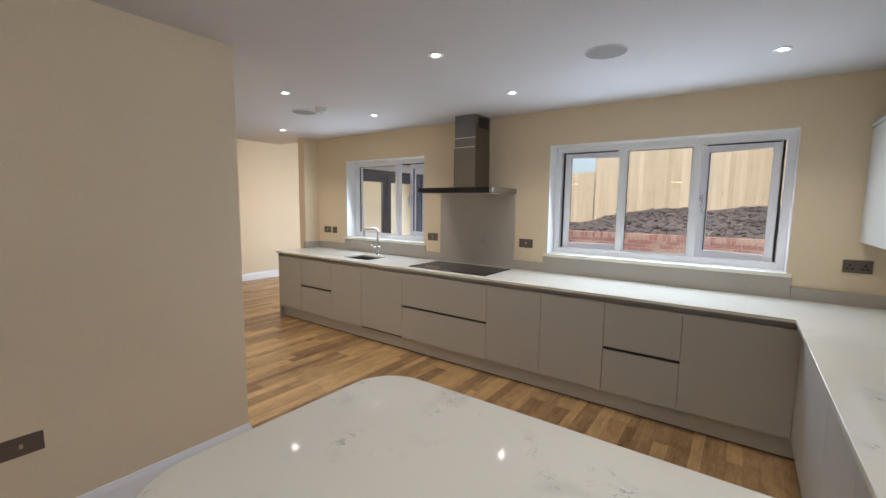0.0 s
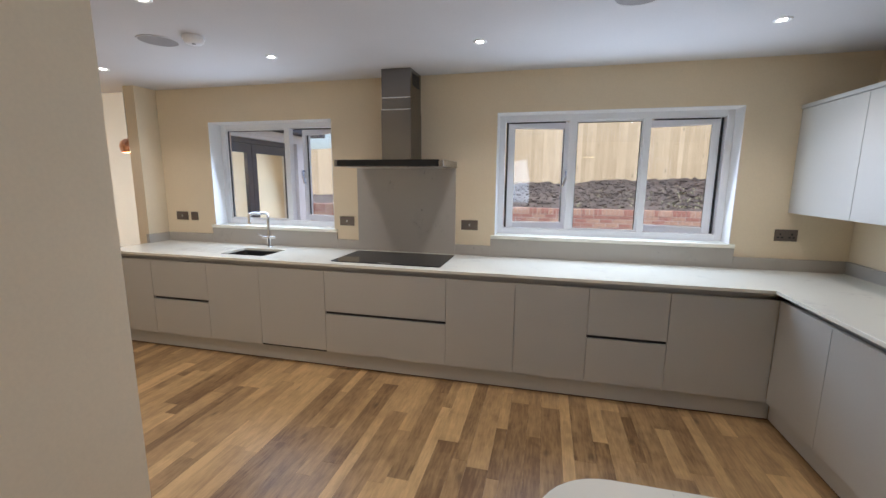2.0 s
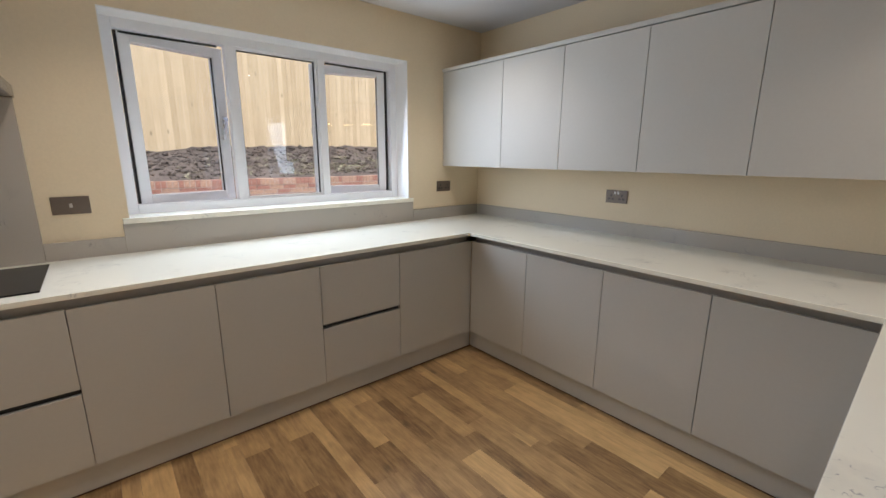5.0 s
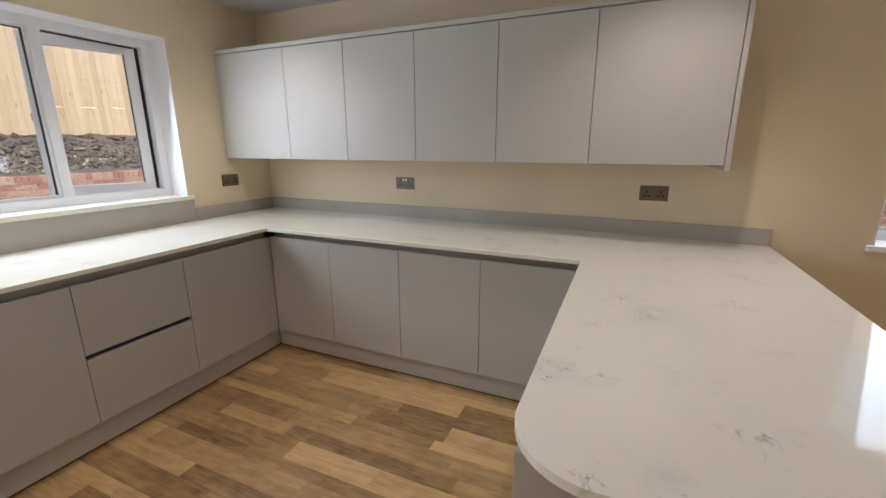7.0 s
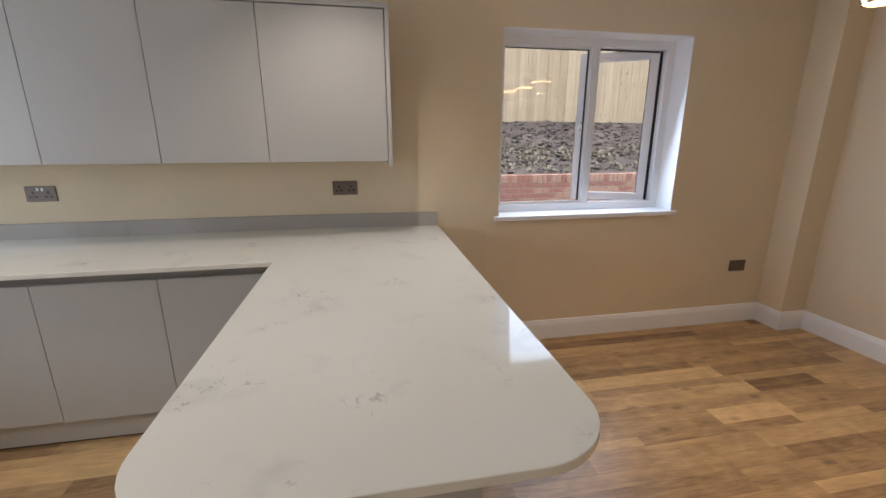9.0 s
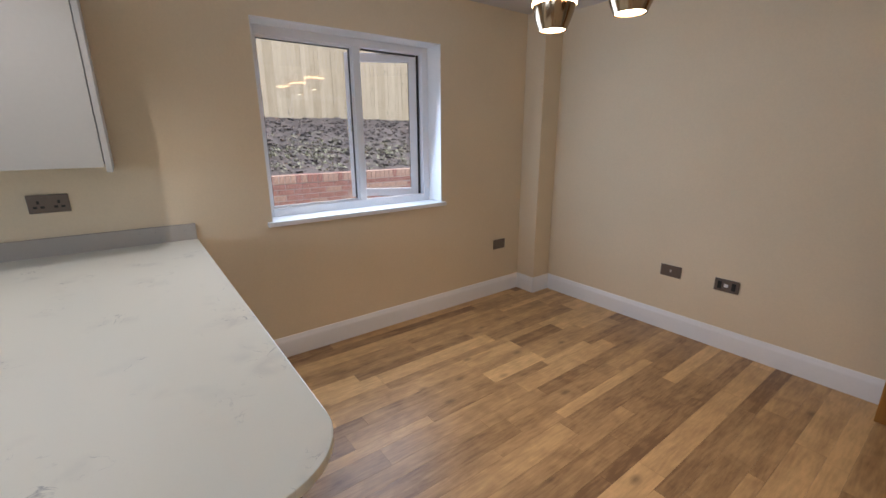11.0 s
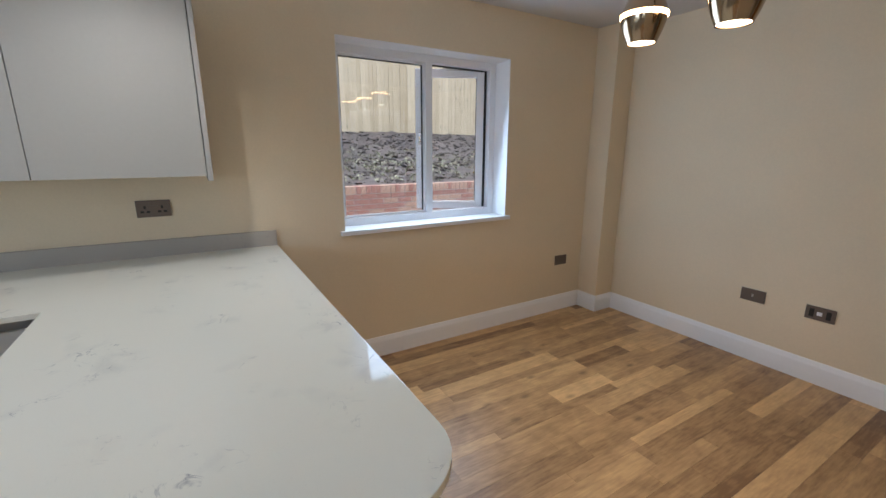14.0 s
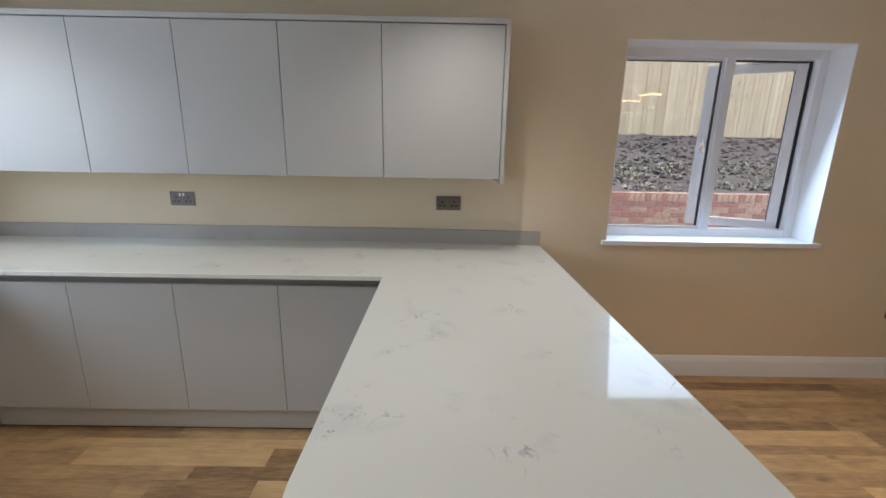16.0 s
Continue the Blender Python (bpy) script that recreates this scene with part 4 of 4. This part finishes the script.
def soil_patch(bm, xa, xb, ya, yb, step):
    nx, ny = int((xb - xa) / step) + 1, int((yb - ya) / step) + 1
    g = [[bm.verts.new((xa + (xb - xa) * i / nx, ya + (yb - ya) * j / ny, soil_height(xa + (xb - xa) * i / nx, ya + (yb - ya) * j / ny))) for j in range(ny + 1)] for i in range(nx + 1)]
    for i in range(nx):
        for j in range(ny):
            bm.faces.new((g[i][j], g[i + 1][j], g[i + 1][j + 1], g[i][j + 1]))


bm = B()
soil_patch(bm, -14.0, FXE + 0.3, BY + 0.10, FYN + 0.3, 0.06)
soil_patch(bm, BX + 0.10, FXE + 0.3, -9.0, BY + 0.10, 0.06)
solid("soil_bank", bm, SOIL, "dark rough turned soil bank behind the retaining wall", "soil", kind="stuff", smooth=True)
rnd = random.Random(5)
tmp = B()
bmesh.ops.create_icosphere(tmp, subdivisions=1, radius=1.0)
tmp.verts.index_update()
ICO_V = [v.co.copy() for v in tmp.verts]
ICO_F = [[v.index for v in f.verts] for f in tmp.faces]
tmp.free()
cv, cf = [], []
for k in range(9000):
    if k % 2:
        x, y = rnd.uniform(-4, 7), rnd.uniform(BY + 0.25, FYN - 0.1)
    else:
        x, y = rnd.uniform(BX + 0.25, FXE - 0.1), rnd.uniform(-7.5, 3)
    r = rnd.choice((0.012, 0.016, 0.02, 0.03, 0.04, 0.06))
    base, z, i0 = [rnd.uniform(0.6, 1.3) for _ in ICO_V], soil_height(x, y), len(cv)
    cv += [(x + v.x * r * q, y + v.y * r * q, z + r * 0.1 + v.z * r * q * 0.6) for v, q in zip(ICO_V, base)]
    cf += [[i0 + i for i in f] for f in ICO_F]
clods = bpy.data.meshes.new("soil_clods")
clods.from_pydata(cv, [], cf)
clods.materials.append(SOIL)
tagged(new("soil_clods", clods), "loose clods of dark soil on the bank", "soil", kind="stuff")
bm = B()
for k in range(760):
    if k % 3 == 0:
        x, y = rnd.gauss(2.6, 1.2), rnd.gauss(BY + 0.8, 0.35)
    else:
        x, y = rnd.gauss(BX + 1.2, 0.6), rnd.gauss(-2.2, 1.5)
    if x < BX + 0.25 and y < BY + 0.25:
        continue
    for j in range(4):
        a, l = rnd.uniform(0, 6.28), rnd.uniform(0.04, 0.11)
        p = Vector((x + rnd.uniform(-.05, .05), y + rnd.uniform(-.05, .05), 0))
        p.z = soil_height(p.x, p.y) + 0.005
        q = p + Vector((math.cos(a) * l, math.sin(a) * l, rnd.uniform(0.01, 0.05)))
        s = Vector((-math.sin(a), math.cos(a), 0)) * 0.008
        f = [bm.verts.new(w2) for w2 in (p - s, p + s, (p + q) / 2 + s * 1.3 + Vector((0, 0, .012)), q, (p + q) / 2 - s * 1.3 + Vector((0, 0, .012)))]
        bm.faces.new(f)
solid("weeds", bm, WEED, "sparse pale roots and weeds on the soil", "weeds", kind="stuff")

# retaining walls
LB, HB, DB, J = 0.215, 0.065, 0.1025, 0.010


def brick_mesh(name, lx, ly, lz, m):
    return mesh_of(name, box(B(), -lx / 2, lx / 2, -ly / 2, ly / 2, -lz / 2, lz / 2, 0.0), m)


STRETCH = [brick_mesh("brick", LB, DB, HB, m) for m in (BRICK, BRICKPALE)]
ONEDGE = [brick_mesh("brick", HB, LB, DB, m) for m in (BRICK, BRICKPALE)]


def retaining_wall(name, at, turn, length, courses, near, label):
    """A wall along its own x, facing -y, with a brick-on-edge top at height 0 downwards."""
    root = thing(name, at, label, "wall", kind="structure", turn=turn)
    depth = 0.115 + courses * (HB + J) + 0.3
    part("mortar_core", box(B(), 0, length, 0.006, 0.20, -depth - 0.9, -0.010), MORTAR, root, "grey mortar", local=True)
    r2 = random.Random(len(name))
    far = [B(), B()]

    def lay(me_i, kinds, x, y, z):
        if near[0] <= x <= near[1]:
            ob = new("brick", kinds[me_i])
            ob.parent = root
            ob.matrix_basis = pose(x, y + r2.uniform(-0.002, 0.002), z, 0, 0, r2.uniform(-0.4, 0.4))
        else:
            d = Vector((LB, DB, HB)) / 2 if kinds is STRETCH else Vector((HB, LB, DB)) / 2
            box(far[me_i], x - d.x, x + d.x, y - d.y, y + d.y, z - d.z, z + d.z)
    n = int(length / (HB + J))
    for i in range(n):
        lay(r2.random() < 0.6, ONEDGE, (i + 0.5) * (HB + J), LB / 2 - 0.004, -DB / 2)
    for c in range(courses):
        z = -DB - J - HB / 2 - c * (HB + J)
        for i in range(int(length / (LB + J))):
            x = (i + 0.5) * (LB + J) + (0.1125 if c % 2 else 0)
            if x + LB / 2 < length:
                lay(r2.random() < 0.3, STRETCH, x, DB / 2, z)
    for i, b2 in enumerate(far):
        if len(b2.verts):
            tagged(part("far_bricks", b2, (BRICK, BRICKPALE)[i], root, "red bricks", local=True), kind="stuff")
        else:
            b2.free()


retaining_wall("retaining_wall_north", (-14.0, BY, BZN), 0, BX + 14.1, 7, (12.2, 15.7), "low red brick garden retaining wall with a brick-on-edge top")
retaining_wall("retaining_wall_east", (BX, BY, BZE), -90, 17.0, 5, (9.2, 12.9), "low salmon brick retaining wall with a brick-on-edge top")

# fences
BOARD = mesh_of("board", prism(B(), [(-0.053, -0.009), (0.053, -0.004), (0.053, 0.004), (-0.053, 0.006)], -1.0, 1.0), FENCING)


def fence(name, at, turn, length, base, height, label):
    """Feather-edge boards along its own x, facing -y, following the ground."""
    root = thing(name, at, label, "fence", turn=turn)
    r3 = random.Random(len(name) * 7)
    n = int(length / 0.100)
    for i in range(n):
        x = (i + 0.5) * 0.100
        z = base(x)
        ob = new("board", BOARD)
        ob.parent = root
        ob.matrix_basis = Matrix.Translation((x, r3.uniform(-0.004, 0.004), z + height / 2 + r3.uniform(-0.006, 0.006))) @ Matrix.Rotation(radians(r3.uniform(-0.08, 0.08)), 4, "Y") @ Matrix.Diagonal((1, 1, height / 2 + 0.05, 1))
    for h in (0.35, height - 0.3):
        bm = B()
        for i in range(int(length / 1.0)):
            box(bm, i, i + 1.0, 0.02, 0.06, base(i + 0.5) + h - 0.03, base(i + 0.5) + h + 0.03)
        part("rail", bm, FENCING, root, local=True)
    for i in range(int(length / 1.8) + 1):
        part("post", box(B(), i * 1.8 - 0.05, i * 1.8 + 0.05, 0.06, 0.16, base(i * 1.8) - 0.4, base(i * 1.8) + height + 0.02), FENCING, root, local=True)


fence("fence_north", (-2.95, FYN, 0), 0, FXE + 3.0, lambda x: soil_height(-2.95 + x, FYN) - 0.08, 2.4, "tall pale new feather-edge timber fence on the bank")
fence("fence_east", (FXE, FYN, 0), -90, 19.5, lambda x: soil_height(FXE, min(FYN, max(-8.9, FYN - x))) - 0.08, 2.5, "tall pale new feather-edge timber fence on the bank")
fence("fence_low", (-13.9, FYN, 0), 0, 10.95, lambda x: soil_height(-13.9 + x, FYN) - 0.08, 1.3, "lower pale feather-edge timber fence stepping down the bank")

# garden room seen from outside
AX = NW - 0.0
bm = B()
OPEN = (4.55, 6.54, 0.0, 2.10)
wall_run(bm, "y", N + 0.3, FARN + 0.3, AX - 0.3, AX, -0.2, 2.24, [OPEN])
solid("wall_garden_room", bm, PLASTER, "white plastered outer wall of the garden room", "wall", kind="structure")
solid("fascia_board", box(B(), AX + 0.001, AX + 0.035, N + 0.32, FARN + 0.31, 2.15, 2.225, 0.004), WHITE, "white board above the garden doors", "trim", kind="structure")
solid("roof_edge", box(B(), AX - 0.30, AX + 0.22, N + 0.32, FARN + 0.5, 2.245, 2.72, 0.006), ANTHRACITE, "dark grey flat roof edge and gutter", "roof", kind="structure")
gd = thing("door_2", (AX - 0.15, OPEN[0], 0), "anthracite aluminium glazed garden doors, shut", "door", kind="structure")
bm = B()
for a, b, lo, hi in ((OPEN[0], OPEN[0] + 0.07, 0, 2.10), (OPEN[1] - 0.07, OPEN[1], 0, 2.10), (OPEN[0] + 0.07, OPEN[1] - 0.07, 2.03, 2.10), (OPEN[0] + 0.07, OPEN[1] - 0.07, 0, 0.04)):
    box(bm, AX - 0.16, AX - 0.08, a, b, lo, hi, 0.004)
part("door_frame", bm, ANTHRACITE, gd)
w3 = (OPEN[1] - OPEN[0] - 0.14) / 2
for i in range(2):
    a, b = OPEN[0] + 0.07 + i * w3 + 0.004, OPEN[0] + 0.07 + (i + 1) * w3 - 0.004
    bm = B()
    for p, q, lo, hi in ((a, a + 0.095, 0.045, 2.025), (b - 0.095, b, 0.045, 2.025), (a + 0.09, b - 0.09, 0.045, 0.20), (a + 0.09, b - 0.09, 1.90, 2.025)):
        box(bm, AX - 0.15, AX - 0.09, p, q, lo, hi, 0.004)
    leaf = part("door_leaf", bm, ANTHRACITE, gd, "dark grey door leaf")
    pane = part("pane", box(B(), AX - 0.122, AX - 0.118, a + 0.085, b - 0.085, 0.195, 1.905), GLASS, leaf, "clear glass")
    pane.visible_shadow = False

# ---- floor planks ----
PL, GAP = 0.9144, 0.0003
WIDTHS = (0.120, 0.066, 0.120, 0.085)
solid("floor", box(B(), FARX, E, S, FARN, -0.10, -0.004), SCREED, "dark underlay below the plank floor", "floor", kind="structure")
floor = bpy.data.objects["floor"]
floor["label"] = "warm oak vinyl plank floor running through the rooms"
CUTS = (PL, PL, PL, PL * 0.5)


def plank_mesh(w, length):
    return mesh_of("plank", box(B(), -w / 2 + GAP, w / 2 - GAP, -length / 2 + GAP, length / 2 - GAP, -0.004, 0.0, 0.0003), FLOORED)


PLANKS = {(w, c): plank_mesh(w, c) for w in set(WIDTHS) for c in set(CUTS)}
r4 = random.Random(11)
rest = B()
xa, k, laid = FARX, 0, 0
while xa < E:
    width = WIDTHS[k % len(WIDTHS)]
    ystart = WEND - 0.3 if xa < HALLW - 0.1 else S
    yend = N if xa > -5.2 else FARN
    y = ystart - r4.uniform(0, PL)
    while y < yend:
        length = r4.choice(CUTS)
        c, cx = y + length / 2, xa + width / 2
        whole = y >= ystart and y + length <= yend and xa + width < E and xa > FARX
        under = cx > FX + 0.1 and c > 1.2 or c > FY + 0.3 or (0.6 < c < 1.15 and cx > -0.7)
        if whole and -2.2 < cx < 1.0 and not under and -2.1 < c and laid < 300:
            ob = new("plank", PLANKS[width, length])
            ob.parent = floor
            ob.matrix_basis = pose(cx, c, 0, 0, 0, 180 * r4.randint(0, 1))
            laid += 1
        else:
            a, b = max(y, ystart), min(y + length, yend)
            xl, xr = max(xa, FARX), min(xa + width, E)
            if b - a > 0.02 and xr - xl > 0.01:
                box(rest, xl + GAP, xr - GAP, a + GAP, b - GAP, -0.004, 0.0)
        y += length
    xa += width
    k += 1
tagged(part("far_planks", rest, FLOORED_FAR, floor), kind="stuff")
